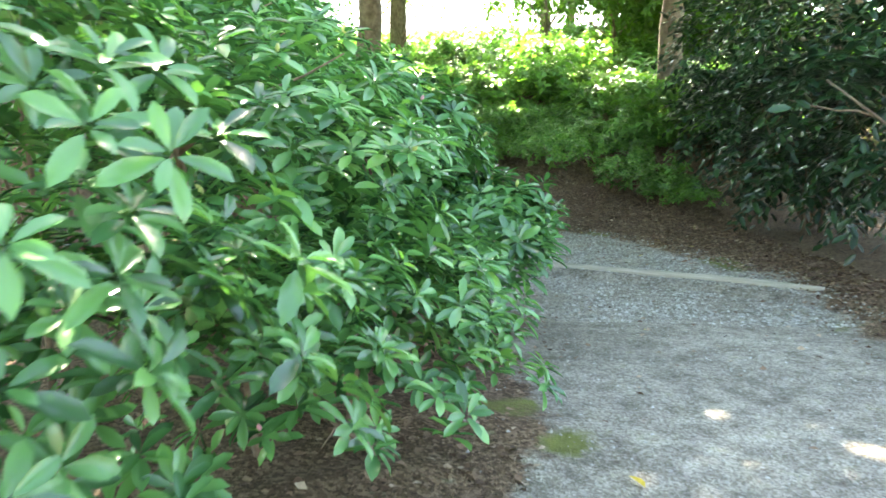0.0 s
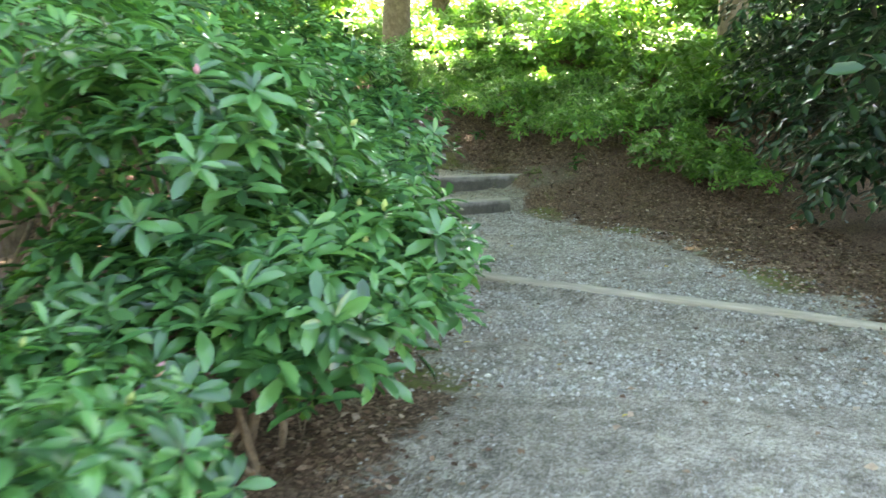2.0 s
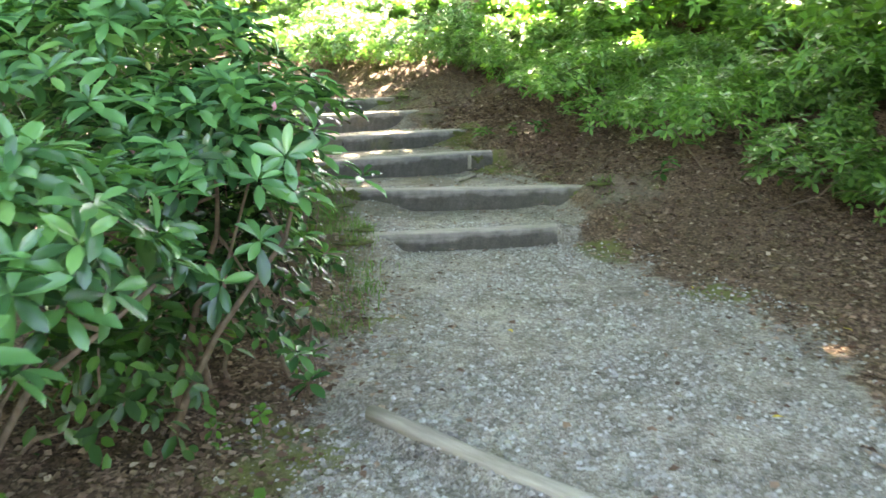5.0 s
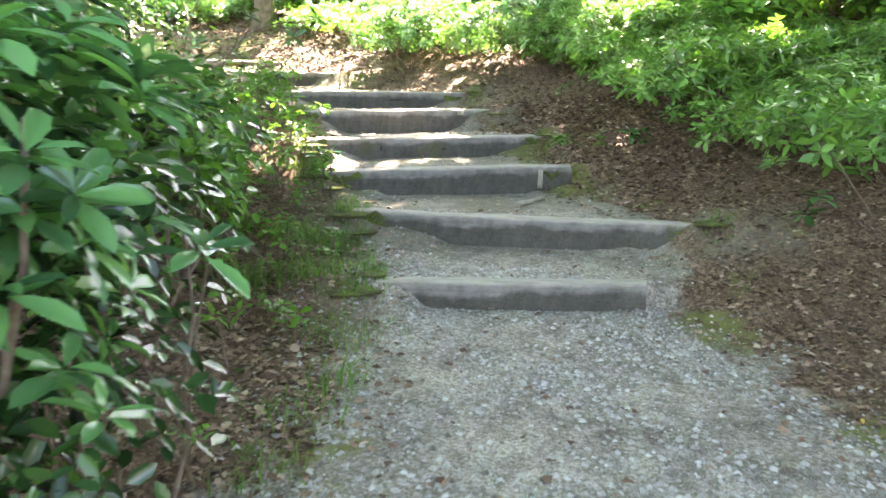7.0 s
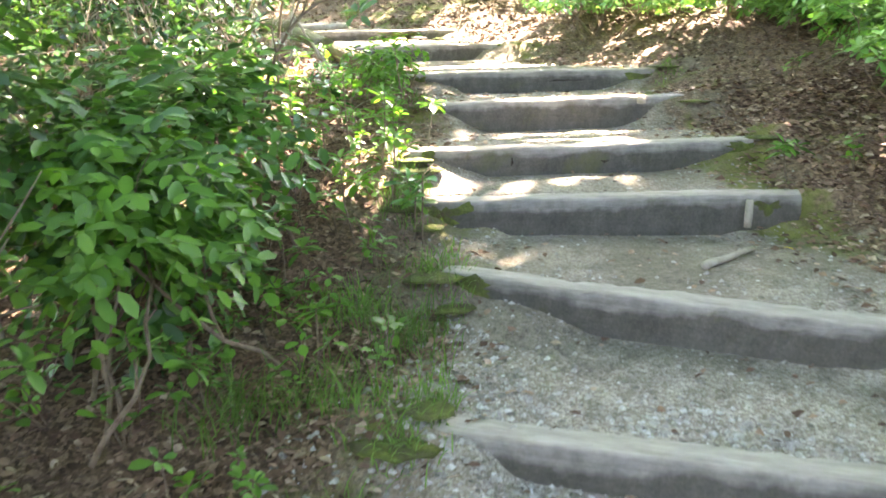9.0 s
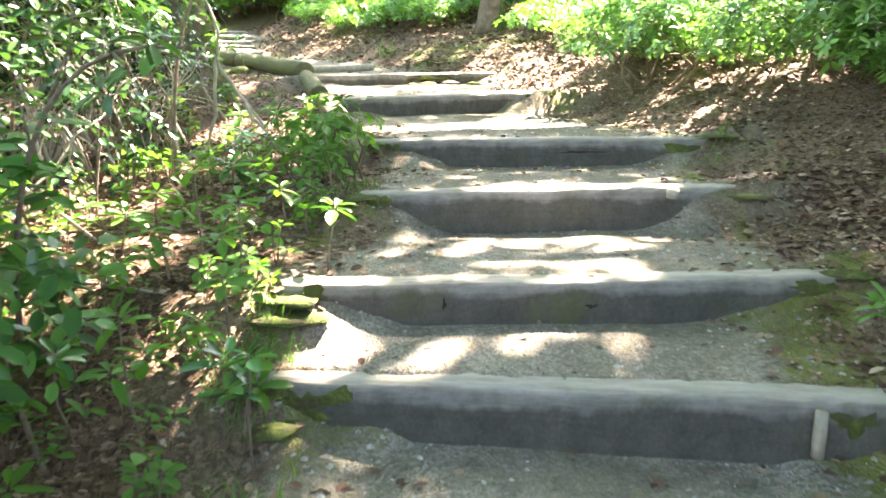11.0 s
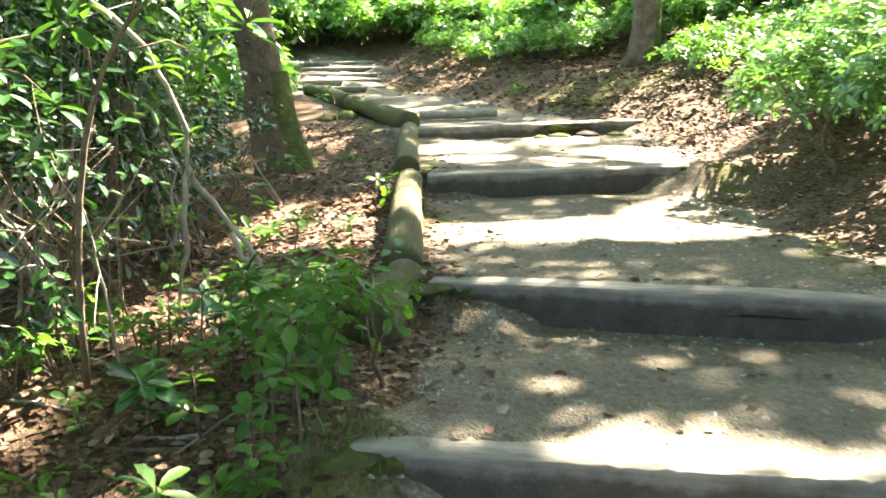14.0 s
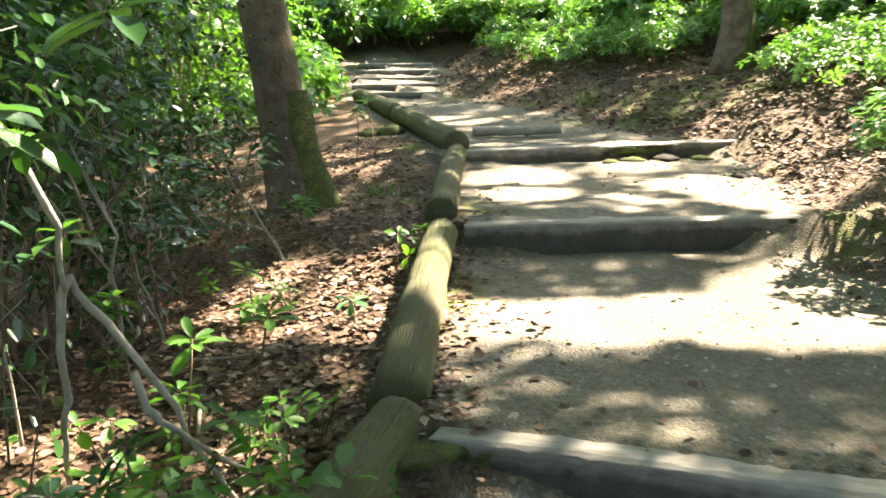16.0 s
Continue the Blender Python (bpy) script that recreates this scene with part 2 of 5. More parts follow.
def ground_material():
    m, n, l, b = nodes_of("forest_ground")

    def att(name):
        a = n.new("ShaderNodeAttribute")
        a.attribute_name = name
        return a.outputs["Fac"]

    big = noise_node(n, l, 0.9, 4.0, 0.6)
    mid = noise_node(n, l, 9.0, 5.0, 0.65)
    cells = n.new("ShaderNodeTexVoronoi")
    cells.inputs["Scale"].default_value = 85.0
    l.new(n.new("ShaderNodeNewGeometry").outputs["Position"], cells.inputs["Vector"])
    flakes = n.new("ShaderNodeTexVoronoi")
    flakes.inputs["Scale"].default_value = 60.0
    l.new(n.new("ShaderNodeNewGeometry").outputs["Position"], flakes.inputs["Vector"])
    sep = n.new("ShaderNodeSeparateColor")
    l.new(cells.outputs["Color"], sep.inputs[0])
    sep2 = n.new("ShaderNodeSeparateColor")
    l.new(flakes.outputs["Color"], sep2.inputs[0])
    gravel = ramp(n, [(0.0, (0.165, 0.148, 0.118)), (0.5, (0.272, 0.243, 0.203)), (1.0, (0.405, 0.372, 0.33))])
    l.new(sep.outputs[0], gravel.inputs[0])
    patch = noise_node(n, l, 5.5, 7.0, 0.72)
    worn_or_lit = n.new("ShaderNodeHueSaturation")
    pr = n.new("ShaderNodeMapRange")
    pr.inputs["From Min"].default_value, pr.inputs["From Max"].default_value = 0.34, 0.66
    pr.inputs["To Min"].default_value, pr.inputs["To Max"].default_value = 0.5, 1.28
    l.new(patch.outputs[0], pr.inputs["Value"])
    l.new(pr.outputs[0], worn_or_lit.inputs["Value"])
    l.new(gravel.outputs[0], worn_or_lit.inputs["Color"])
    leaves = ramp(n, [(0.0, (0.055, 0.035, 0.022)), (0.5, (0.125, 0.08, 0.052)), (1.0, (0.24, 0.165, 0.11))])
    l.new(sep2.outputs[0], leaves.inputs[0])
    soil = ramp(n, [(0.32, (0.085, 0.076, 0.050)), (0.5, (0.165, 0.145, 0.105)), (0.68, (0.27, 0.24, 0.185))])
    grit = noise_node(n, l, 24.0, 8.0, 0.75)
    l.new(grit.outputs[0], soil.inputs[0])
    moss = ramp(n, [(0.3, (0.09, 0.10, 0.03)), (0.7, (0.16, 0.17, 0.05))])
    l.new(mid.outputs[0], moss.inputs[0])

    def mixed(fac, a, c):
        x = n.new("ShaderNodeMix")
        x.data_type = "RGBA"
        l.new(fac, x.inputs[0])
        l.new(a, x.inputs[6])
        l.new(c, x.inputs[7])
        return x.outputs[2]

    def ragged(fac):
        """A crisp, uneven edge from a soft one."""
        a = n.new("ShaderNodeMath")
        a.operation = "MULTIPLY_ADD"
        l.new(patch.outputs[0], a.inputs[0])
        a.inputs[1].default_value = 2.4
        l.new(fac, a.inputs[2])
        m2 = n.new("ShaderNodeMapRange")
        m2.inputs["From Min"].default_value, m2.inputs["From Max"].default_value = 1.45, 1.95
        l.new(a.outputs[0], m2.inputs["Value"])
        return m2.outputs[0]

    col = mixed(ragged(att("gravel")), leaves.outputs[0], worn_or_lit.outputs[0])
    col = mixed(att("soil"), col, soil.outputs[0])
    col = mixed(ragged(att("moss")), col, moss.outputs[0])
    hv = n.new("ShaderNodeHueSaturation")
    mr = n.new("ShaderNodeMapRange")
    mr.inputs["From Min"].default_value, mr.inputs["From Max"].default_value = 0.3, 0.7
    mr.inputs["To Min"].default_value, mr.inputs["To Max"].default_value = 0.8, 1.2
    l.new(big.outputs[0], mr.inputs["Value"])
    l.new(mr.outputs[0], hv.inputs["Value"])
    l.new(col, hv.inputs["Color"])
    l.new(hv.outputs[0], b.inputs["Base Color"])
    add = n.new("ShaderNodeMath")
    add.operation = "ADD"
    l.new(cells.outputs["Distance"], add.inputs[0])
    l.new(mid.outputs[0], add.inputs[1])
    bump(n, l, add.outputs[0], 0.8, 0.009, b)
    b.inputs["Roughness"].default_value = 0.9
    b.inputs["Specular IOR Level"].default_value = 0.25
    return m


GROUND = ground_material()


# ---------------------------------------------------------------- mesh tools
def mesh_from(name, verts, faces, material, smooth=True):
    """verts: (n, 3) array; faces: list of (m, k) index arrays."""
    me = bpy.data.meshes.new(name)
    faces = [np.asarray(f, dtype=np.int32) for f in faces if len(f)]
    verts = np.asarray(verts, dtype=np.float32)
    me.vertices.add(len(verts))
    me.vertices.foreach_set("co", verts.ravel())
    loops = np.concatenate([f.ravel() for f in faces])
    sizes = np.concatenate([np.full(len(f), f.shape[1], dtype=np.int32) for f in faces])
    starts = np.concatenate([[0], np.cumsum(sizes)[:-1]]).astype(np.int32)
    me.loops.add(len(loops))
    me.loops.foreach_set("vertex_index", loops)
    me.polygons.add(len(sizes))
    me.polygons.foreach_set("loop_start", starts)
    me.polygons.foreach_set("loop_total", sizes)
    me.polygons.foreach_set("use_smooth", np.full(len(sizes), smooth))
    me.update(calc_edges=True)
    me.validate()
    me.materials.append(material)
    return me


def joined(pieces):
    """Joins (verts, faces) pairs."""
    vs, by, o = [], {}, 0
    for v, fs in pieces:
        vs.append(np.asarray(v, dtype=np.float32))
        for f in fs:
            f = np.asarray(f, dtype=np.int32)
            if len(f):
                by.setdefault(f.shape[1], []).append(f + o)
        o += len(v)
    return np.concatenate(vs), [np.concatenate(f) for f in by.values()]


def part(name, pair, material, parent=None, label="", smooth=True):
    ob = new(name, mesh_from(name, pair[0], pair[1], material, smooth))
    if parent is not None:
        ob.parent = parent
    return tagged(ob, label) if label else ob


def thing(name, at, label, category, group="", kind=""):
    e = new(name)
    e.location = at
    e.empty_display_size = 0.1
    return tagged(e, label, category, group, kind)


def tube(points, radii, sides=7, rough=0.0, cap=True):
    """A tapered, slightly uneven tube along points."""
    p = np.asarray(points, dtype=float)
    k = len(p)
    d = np.gradient(p, axis=0)
    d /= np.linalg.norm(d, axis=1)[:, None] + 1e-9
    ref = np.array([0, 0, 1.0]) if abs(d[:, 2]).mean() < 0.8 else np.array([1.0, 0, 0])
    a = np.cross(d, ref)
    a /= np.linalg.norm(a, axis=1)[:, None] + 1e-9
    b = np.cross(d, a)
    ang = np.linspace(0, 2 * math.pi, sides, endpoint=False)
    r = np.asarray(radii, dtype=float)[:, None] * (1 + rough * rng.uniform(-1, 1, (k, sides)))
    v = p[:, None] + r[..., None] * (np.cos(ang)[None, :, None] * a[:, None] + np.sin(ang)[None, :, None] * b[:, None])
    v = v.reshape(-1, 3)
    i = np.arange(k - 1)[:, None] * sides
    j = np.arange(sides)[None]
    j2 = (j + 1) % sides
    q = np.stack([i + j, i + j2, i + sides + j2, i + sides + j], -1).reshape(-1, 4)
    faces = [q]
    if cap:
        v = np.concatenate([v, p[:1], p[-1:]])
        n0 = k * sides
        jj = np.arange(sides)
        faces.append(np.stack([jj, np.full(sides, n0), (jj + 1) % sides], -1))
        faces.append(np.stack([(k - 1) * sides + jj, (k - 1) * sides + (jj + 1) % sides, np.full(sides, n0 + 1)], -1))
    return v, faces


def wander(a, b, n=6, sway=0.1):
    t = np.linspace(0, 1, n)[:, None]
    p = np.asarray(a) * (1 - t) + np.asarray(b) * t
    w = rng.normal(0, sway, (n, 3))
    w[0] = w[-1] = 0
    return p + np.cumsum(w, 0) * np.sin(np.pi * t) * 0.6


# one leaf along +x, one long and one wide, folded a little along its rib
LEAF_V = np.array([(0, 0, 0), (0.25, 0, -0.02), (0.55, 0, -0.03), (0.82, 0, -0.07), (1, 0, -0.14), (0.22, 0.27, 0.05), (0.52, 0.46, 0.05), (0.82, 0.38, -0.01), (0.22, -0.27, 0.05), (0.52, -0.46, 0.05), (0.82, -0.38, -0.01)])
LEAF_T = np.array([(0, 1, 5), (3, 4, 7), (1, 0, 8), (4, 3, 10)])
LEAF_Q = np.array([(1, 2, 6, 5), (2, 3, 7, 6), (2, 1, 8, 9), (3, 2, 9, 10)])
# a plainer leaf for the small ones
SMALL_V = np.array([(0, 0, 0), (0.28, 0.38, 0.05), (0.70, 0.42, 0.0), (1, 0, -0.12), (0.28, -0.38, 0.05), (0.70, -0.42, 0.0)])
SMALL_Q = np.array([(0, 3, 2, 1), (0, 4, 5, 3)])
CHEAP_V = np.array([(0, 0, 0), (0.45, 0.5, 0.08), (1, 0, -0.1), (0.45, -0.5, 0.08)])
CHEAP_T = np.array([(0, 2, 1), (0, 3, 2)])


def unit(a):
    return a / (np.linalg.norm(a, axis=-1, keepdims=True) + 1e-9)


def leaves_at(pos, way, up, length, width, cheap=False):
    """A leaf at each place, along way, its face towards up."""
    way = unit(way)
    side = unit(np.cross(up, way))
    nor = np.cross(way, side)
    t = {True: CHEAP_V, False: LEAF_V, "small": SMALL_V}[cheap]
    length, width = np.broadcast_to(length, len(pos)), np.broadcast_to(width, len(pos))
    v = (pos[:, None] + way[:, None] * (t[None, :, :1] * length[:, None, None]) + side[:, None] * (t[None, :, 1:2] * width[:, None, None])
         + nor[:, None] * (t[None, :, 2:] * length[:, None, None]))
    o = (np.arange(len(pos)) * len(t))[:, None, None]
    fs = {True: [CHEAP_T], False: [LEAF_T, LEAF_Q], "small": [SMALL_Q]}[cheap]
    return v.reshape(-1, 3), [(f[None] + o).reshape(-1, f.shape[1]) for f in fs]


def whorls(pos, axis, n, length, width, droop=0.12, cheap=False):
    """Rosettes of n leaves round an axis at each place."""
    m = len(pos)
    axis = unit(axis)
    ref = unit(np.cross(axis, unit(rng.normal(0, 1, (m, 3)))))
    ref2 = np.cross(axis, ref)
    ang = (np.arange(n) * 2.4)[None] + rng.uniform(-0.25, 0.25, (m, n))
    lift = np.linspace(-droop, 0.5, n)[None] + rng.normal(0, 0.16, (m, n))
    out = np.cos(ang)[..., None] * ref[:, None] + np.sin(ang)[..., None] * ref2[:, None]
    way = unit(out + lift[..., None] * axis[:, None])
    upv = unit(axis[:, None] - lift[..., None] * out + rng.normal(0, 0.12, (m, n, 3)))
    ln = length * rng.uniform(0.72, 1.12, (m, n)) * (1 - 0.32 * np.linspace(0, 1, n)[None])
    base = pos[:, None] + axis[:, None] * (np.linspace(-0.22, 0.02, n)[None, :, None] * length) + out * 0.008
    return leaves_at(base.reshape(-1, 3), way.reshape(-1, 3), upv.reshape(-1, 3), ln.ravel(), (ln * width).ravel(), cheap)


# ---------------------------------------------------------------- the plan of the ground
# steps: middle, direction from its left end to its right end, half length, top, ground before it
STEPS = [
    ((-0.06, 8.14), (0.92, 0.40), 0.88, 0.15, -0.03),
    ((-0.25, 9.06), (0.967, 0.252), 1.31, 0.40, 0.17),
    ((-1.225, 9.86), (0.772, 0.636), 1.12, 0.63, 0.39),
    ((-1.63, 10.37), (0.661, 0.750), 1.20, 0.85, 0.65),
    ((-2.47, 11.27), (0.669, 0.744), 1.08, 1.05, 0.80),
    ((-3.40, 12.30), (0.717, 0.697), 1.25, 1.22, 1.01),
    ((-6.05, 13.82), (0.406, 0.914), 1.17, 1.46, 1.25),
    ((-8.70, 15.63), (0.228, 0.974), 1.60, 1.70, 1.53),
    ((-15.55, 16.15), (0.38, 0.925), 0.85, 2.20, 2.06),
    ((-16.15, 16.40), (0.38, 0.925), 0.82, 2.34, 2.20),
    ((-16.75, 16.65), (0.40, 0.917), 0.80, 2.48, 2.34),
    ((-17.35, 16.92), (0.42, 0.907), 0.80, 2.62, 2.48),
    ((-17.95, 17.20), (0.44, 0.898), 0.80, 2.77, 2.62),
]
LINE = np.array([(1.6, -60), (1.6, -8), (1.9, -3), (2.0, 0.5), (1.9, 3.8), (1.15, 6.4), (0.0, 8.0), (-0.3, 9.0), (-1.23, 9.85), (-1.65, 10.4), (-2.5, 11.3),
                 (-3.45, 12.35), (-6.0, 13.8), (-8.6, 15.35), (-11.6, 15.75), (-15.4, 16.1), (-18.3, 17.3), (-20.0, 17.2), (-22.5, 15.4), (-60, -5)], dtype=float)
HALF = np.array([1.35, 1.35, 1.35, 1.4, 1.45, 1.3, 1.05, 1.15, 1.15, 1.1, 1.1, 1.15, 1.25, 1.6, 1.3, 0.95, 0.9, 0.85, 0.9, 0.9])


def smooth01(x):
    x = np.clip(x, 0, 1)
    return x * x * (3 - 2 * x)


def beside(x, y):
    """Signed distance to the right of the path's middle line, the path's half width there, and the length walked."""
    best = np.full(x.shape, 1e9)
    side, half, along = np.zeros(x.shape), np.ones(x.shape), np.zeros(x.shape)
    run = 0.0
    for k in range(len(LINE) - 1):
        a, d = LINE[k], LINE[k + 1] - LINE[k]
        ln = np.hypot(*d)
        t = np.clip(((x - a[0]) * d[0] + (y - a[1]) * d[1]) / ln ** 2, 0, 1)
        ex, ey = x - a[0] - t * d[0], y - a[1] - t * d[1]
        dist = np.hypot(ex, ey)
        near = dist < best
        best = np.where(near, dist, best)
        side = np.where(near, np.sign(ex * d[1] - ey * d[0]) * dist, side)
        half = np.where(near, HALF[k] * (1 - t) + HALF[k + 1] * t, half)
        along = np.where(near, run + t * ln, along)
        run += ln
    return side, half, along


def waves(x, y, s):
    return np.sin(x * 1.7 * s + 1.3 * np.sin(y * 1.1 * s)) * np.cos(y * 1.9 * s + 0.8 * np.sin(x * 1.3 * s + 2))


def levels(x, y, soft):
    f = (x - 1.93) * 0.524 + (y - 3.91) * 0.851
    z = -0.145 + 0.075 * (smooth01((f + 0.6) / 1.2) if soft else smooth01((f + 0.03) / 0.06))
    last = -0.07
    for (mx, my), (dx, dy), half, top, foot in STEPS:
        f = (x - mx) * -dy + (y - my) * dx
        ramp_up = foot - last
        z = z + ramp_up * smooth01((f + 6.0) / 5.9 if mx == -15.55 else (f + 0.75) / 0.7)
        z = z + (top - foot - 0.012) * (smooth01((f + 0.75) / 1.5) if soft else (f > 0.065))
        last = top - 0.012
    return z


# how far the earth has washed up against the left and the right end of each step
SILT = [(1.0, 0.30), (0.95, 1.0), (0.80, 0.45), (0.80, 0.85), (0.90, 1.0), (0.80, 0.95), (0.45, 1.0), (0.5, 0.8), (0.5, 0.7), (0.5, 0.7), (0.5, 0.7), (0.5, 0.7), (0.5, 0.7)]


def silted(x, y, base):
    """Earth heaped against the ends of the steps, so that each face shows as a crescent."""
    for ((mx, my), (dx, dy), half, top, foot), (left, right) in zip(STEPS, SILT):
        f = (x - mx) * -dy + (y - my) * dx
        u = ((x - mx) * dx + (y - my) * dy) / half
        close = (np.abs(u) < 2.2) & (f > -1.2) & (f < 1.2)
        if not close.any():
            continue
        amount = np.where(u < 0, left, right)
        grow = amount * smooth01((np.abs(u) - 0.30 + 0.10 * waves(x, y, 4.3)) / 0.76)
        fall = 0.22 * np.clip(np.abs(u) - 1.08, 0, None) * half
        front = foot - 0.03 + (top - foot + 0.055) * grow - fall - (0.62 + 0.22 * waves(x + 2, y, 3.1)) * np.clip(-f, 0, None) + 0.014 * waves(x, y + 4, 8.7)
        back = top - 0.02 + 0.05 * amount * smooth01((np.abs(u) - 0.78) / 0.22) - fall * 1.5 - 0.30 * np.clip(f - 0.25, 0, None)
        heap = np.where(f > 0.065, back, front)
        d = heap - base
        raised = base + 0.5 * (d + np.sqrt(d * d + 0.0012)) - 0.0173
        base = np.where(close, np.where(d > -0.15, np.maximum(raised, base), base), base)
    return base


def height(x, y):
    x, y = np.asarray(x, dtype=float), np.asarray(y, dtype=float)
    side, half, along = beside(x, y)
    edge = np.abs(side) - half
    m = smooth01((edge + 0.25) / 0.6)
    base = levels(x, y, False) * (1 - m) + levels(x, y, True) * m
    base = silted(x, y, base)
    right = np.clip(side - half, 0, None)
    left = np.clip(-side - half, 0, None)
    up = smooth01((y + 0.35 * np.minimum(-x, 0) - 5.5) / 5)
    bank = (0.34 * np.minimum(right, 1.3) + 0.215 * np.clip(right - 1.3, 0, 14) + 0.05 * np.clip(right - 15.3, 0, 40)) * (0.15 + 0.85 * up)
    high = smooth01((-3.0 - x) / 3)
    bank = bank + 0.10 * np.minimum(left, 1.5) * (1 - high) - (0.07 * np.minimum(left, 9)) * high
    bank = bank + 0.24 * np.clip(-x - 18.5, 0, 14) * smooth01((y - 9) / 6) + 0.12 * np.clip(-y - 12, 0, 10)
    rough = 0.02 * waves(x, y, 2.1) + 0.012 * waves(x + 5, y - 3, 5.3)
    far = smooth01((edge - 1.0) / 6)
    return base + bank + rough * (0.35 + 0.65 * m) + far * 0.16 * waves(x, y, 0.45)


def on_ground(x, y, lift=0.0):
    return Vector((x, y, float(height(np.array([x]), np.array([y]))[0]) + lift))


def axis_lines(lo, hi, step, ends):
    inner = np.arange(lo, hi, step)
    grow = np.cumsum(0.1 * 1.17 ** np.arange(ends))
    return np.concatenate([lo - grow[::-1], inner, hi + grow])


def build_ground():
    gx, gy = axis_lines(-11.5, 4.2, 0.055, 44), axis_lines(-5.5, 17.8, 0.055, 44)
    X, Y = np.meshgrid(gx, gy)
    x, y = X.ravel(), Y.ravel()
    z = height(x, y)
    nx, ny = len(gx), len(gy)
    i = (np.arange(ny - 1)[:, None] * nx + np.arange(nx - 1)[None]).ravel()
    me = mesh_from("ground", np.stack([x, y, z], 1), [np.stack([i, i + 1, i + nx + 1, i + nx], 1)], GROUND)
    side, half, along = beside(x, y)
    edge = np.abs(side) - half + 0.16 * waves(x, y, 1.7) + 0.10 * waves(x, y, 4.1)
    gravel = smooth01((0.12 - edge) / 0.3)
    soil = smooth01((along - 71.3) / 2.5) * smooth01((0.1 - edge) / 0.3) * (0.75 + 0.25 * waves(x, y, 1.2))
    soil = np.maximum(soil, (0.45 + 0.3 * waves(x, y, 1.9)) * smooth01((along - 68.5) / 1.5) * gravel)
    mossy = smooth01((waves(x + 3, y, 1.1) + waves(x, y + 1, 3.0) * 0.6 - 0.35) / 0.5) * smooth01((0.5 - np.abs(edge)) / 0.4) * 0.7
    mossy = np.maximum(mossy, smooth01((1.5 - np.hypot(x + 10.1, y - 18.2)) / 0.8) * (0.6 + 0.4 * waves(x, y, 3.0)))
    # earth, leaf crumbs and moss against the ends of the steps
    for ((mx, my), (dx, dy), hl, top, foot), (left, right) in zip(STEPS, SILT):
        f = (x - mx) * -dy + (y - my) * dx
        u = np.abs((x - mx) * dx + (y - my) * dy) / hl + 0.12 * waves(x, y, 5.2)
        end = (x - mx) * dx + (y - my) * dy < 0
        heap = np.where(end, left, right) ** 2 * smooth01((u - 0.72) / 0.25) * smooth01((1.5 - u) / 0.3) * smooth01((f + 0.55) / 0.25) * smooth01((0.3 - f) / 0.25)
        gravel = gravel * (1 - 0.75 * heap)
        soil = np.maximum(soil, heap * (0.55 + 0.3 * waves(x, y, 6.0)))
        mossy = np.maximum(mossy, heap * smooth01((waves(x + 1, y, 3.7) + 0.2) / 0.6) * 0.55)
    for name, val in (("gravel", gravel), ("soil", soil), ("moss", mossy)):
        a = me.attributes.new(name, "FLOAT", "POINT")
        a.data.foreach_set("value", np.clip(val, 0, 1).astype(np.float32))
    return tagged(new("ground", me), "woodland floor with a grey gravel path between brown leaf litter", "ground", kind="structure")


build_ground()


# ---------------------------------------------------------------- steps and logs
def sleeper(mid, way, half, top, foot, hollow=None):
    """A weathered timber on edge: stained face, top painted paler as lit, darker foot; hollow: a rotted stretch of the
    face.
    """
    thick, deep = 0.13, top - foot + 0.14
    n = 64
    xs = np.linspace(-half, half, n)
    prof = [(0.0, -deep), (0.002, -0.17), (-0.002, -0.12), (0.0, -0.075), (0.001, -0.035), (0.008, -0.012), (0.024, -0.002), (thick * 0.5, 0.003), (thick - 0.02, 0.0), (thick, -0.02), (thick, -deep)]
    worn_or_lit = [0, 0, 0, 0.05, 0.25, 0.85, 1, 1, 1, 0.6, 0]
    low_dark = [1, 1, 0.85, 0.45, 0.1, 0, 0, 0, 0, 0.3, 1]
    k = len(prof)
    wob = 0.006 * np.sin(xs * 1.6 + mid[0] * 5) + 0.002 * np.sin(xs * 7.1 + mid[1])
    rot = np.zeros(n)
    if hollow:
        rot = smooth01((xs - hollow[0]) / 0.12) * smooth01((hollow[1] - xs) / 0.2) * (0.75 + 0.25 * np.sin(xs * 23))
    nick = np.convolve(rng.normal(0, 1, n + 4), np.ones(5) / 5, "valid")
    V = []
    for a, xx in enumerate(xs):
        for b, (py, pz) in enumerate(prof):
            g = rng.normal(0, 1)
            dy = 0.0025 * g + (0.008 * nick[a] if 3 < b < 7 else 0.004 * nick[a])
            if b < 4:
                dy += 0.085 * rot[a]
            V.append((xx + (0.012 * g if a in (0, n - 1) else 0), py + dy, pz + (wob[a] + 0.0012 * g if pz > -0.1 else 0) - (0.01 * rot[a] if 4 < b < 9 else 0)))
    a = np.arange(n - 1)[:, None] * k
    b = np.arange(k)[None]
    b2 = (b + 1) % k
    q = np.stack([a + b, a + b2, a + k + b2, a + k + b], -1).reshape(-1, 4)
    me = mesh_from("step_timber", np.array(V), [q, np.arange(k)[None][:, ::-1], (np.arange(k) + (n - 1) * k)[None]], SLEEPER, False)
    for name, val in (("worn_or_lit", worn_or_lit), ("low_dark", low_dark)):
        w = me.attributes.new(name, "FLOAT", "POINT")
        w.data.foreach_set("value", np.tile(np.array(val, dtype=np.float32), n))
    ob = new("step_timber", me)
    ob.matrix_world = Matrix.Translation((mid[0], mid[1], top)) @ Matrix.Rotation(math.atan2(way[1], way[0]), 4, "Z")
    return tagged(ob, "grey weathered timber step set on edge across the path", "step", "timber steps of the path")


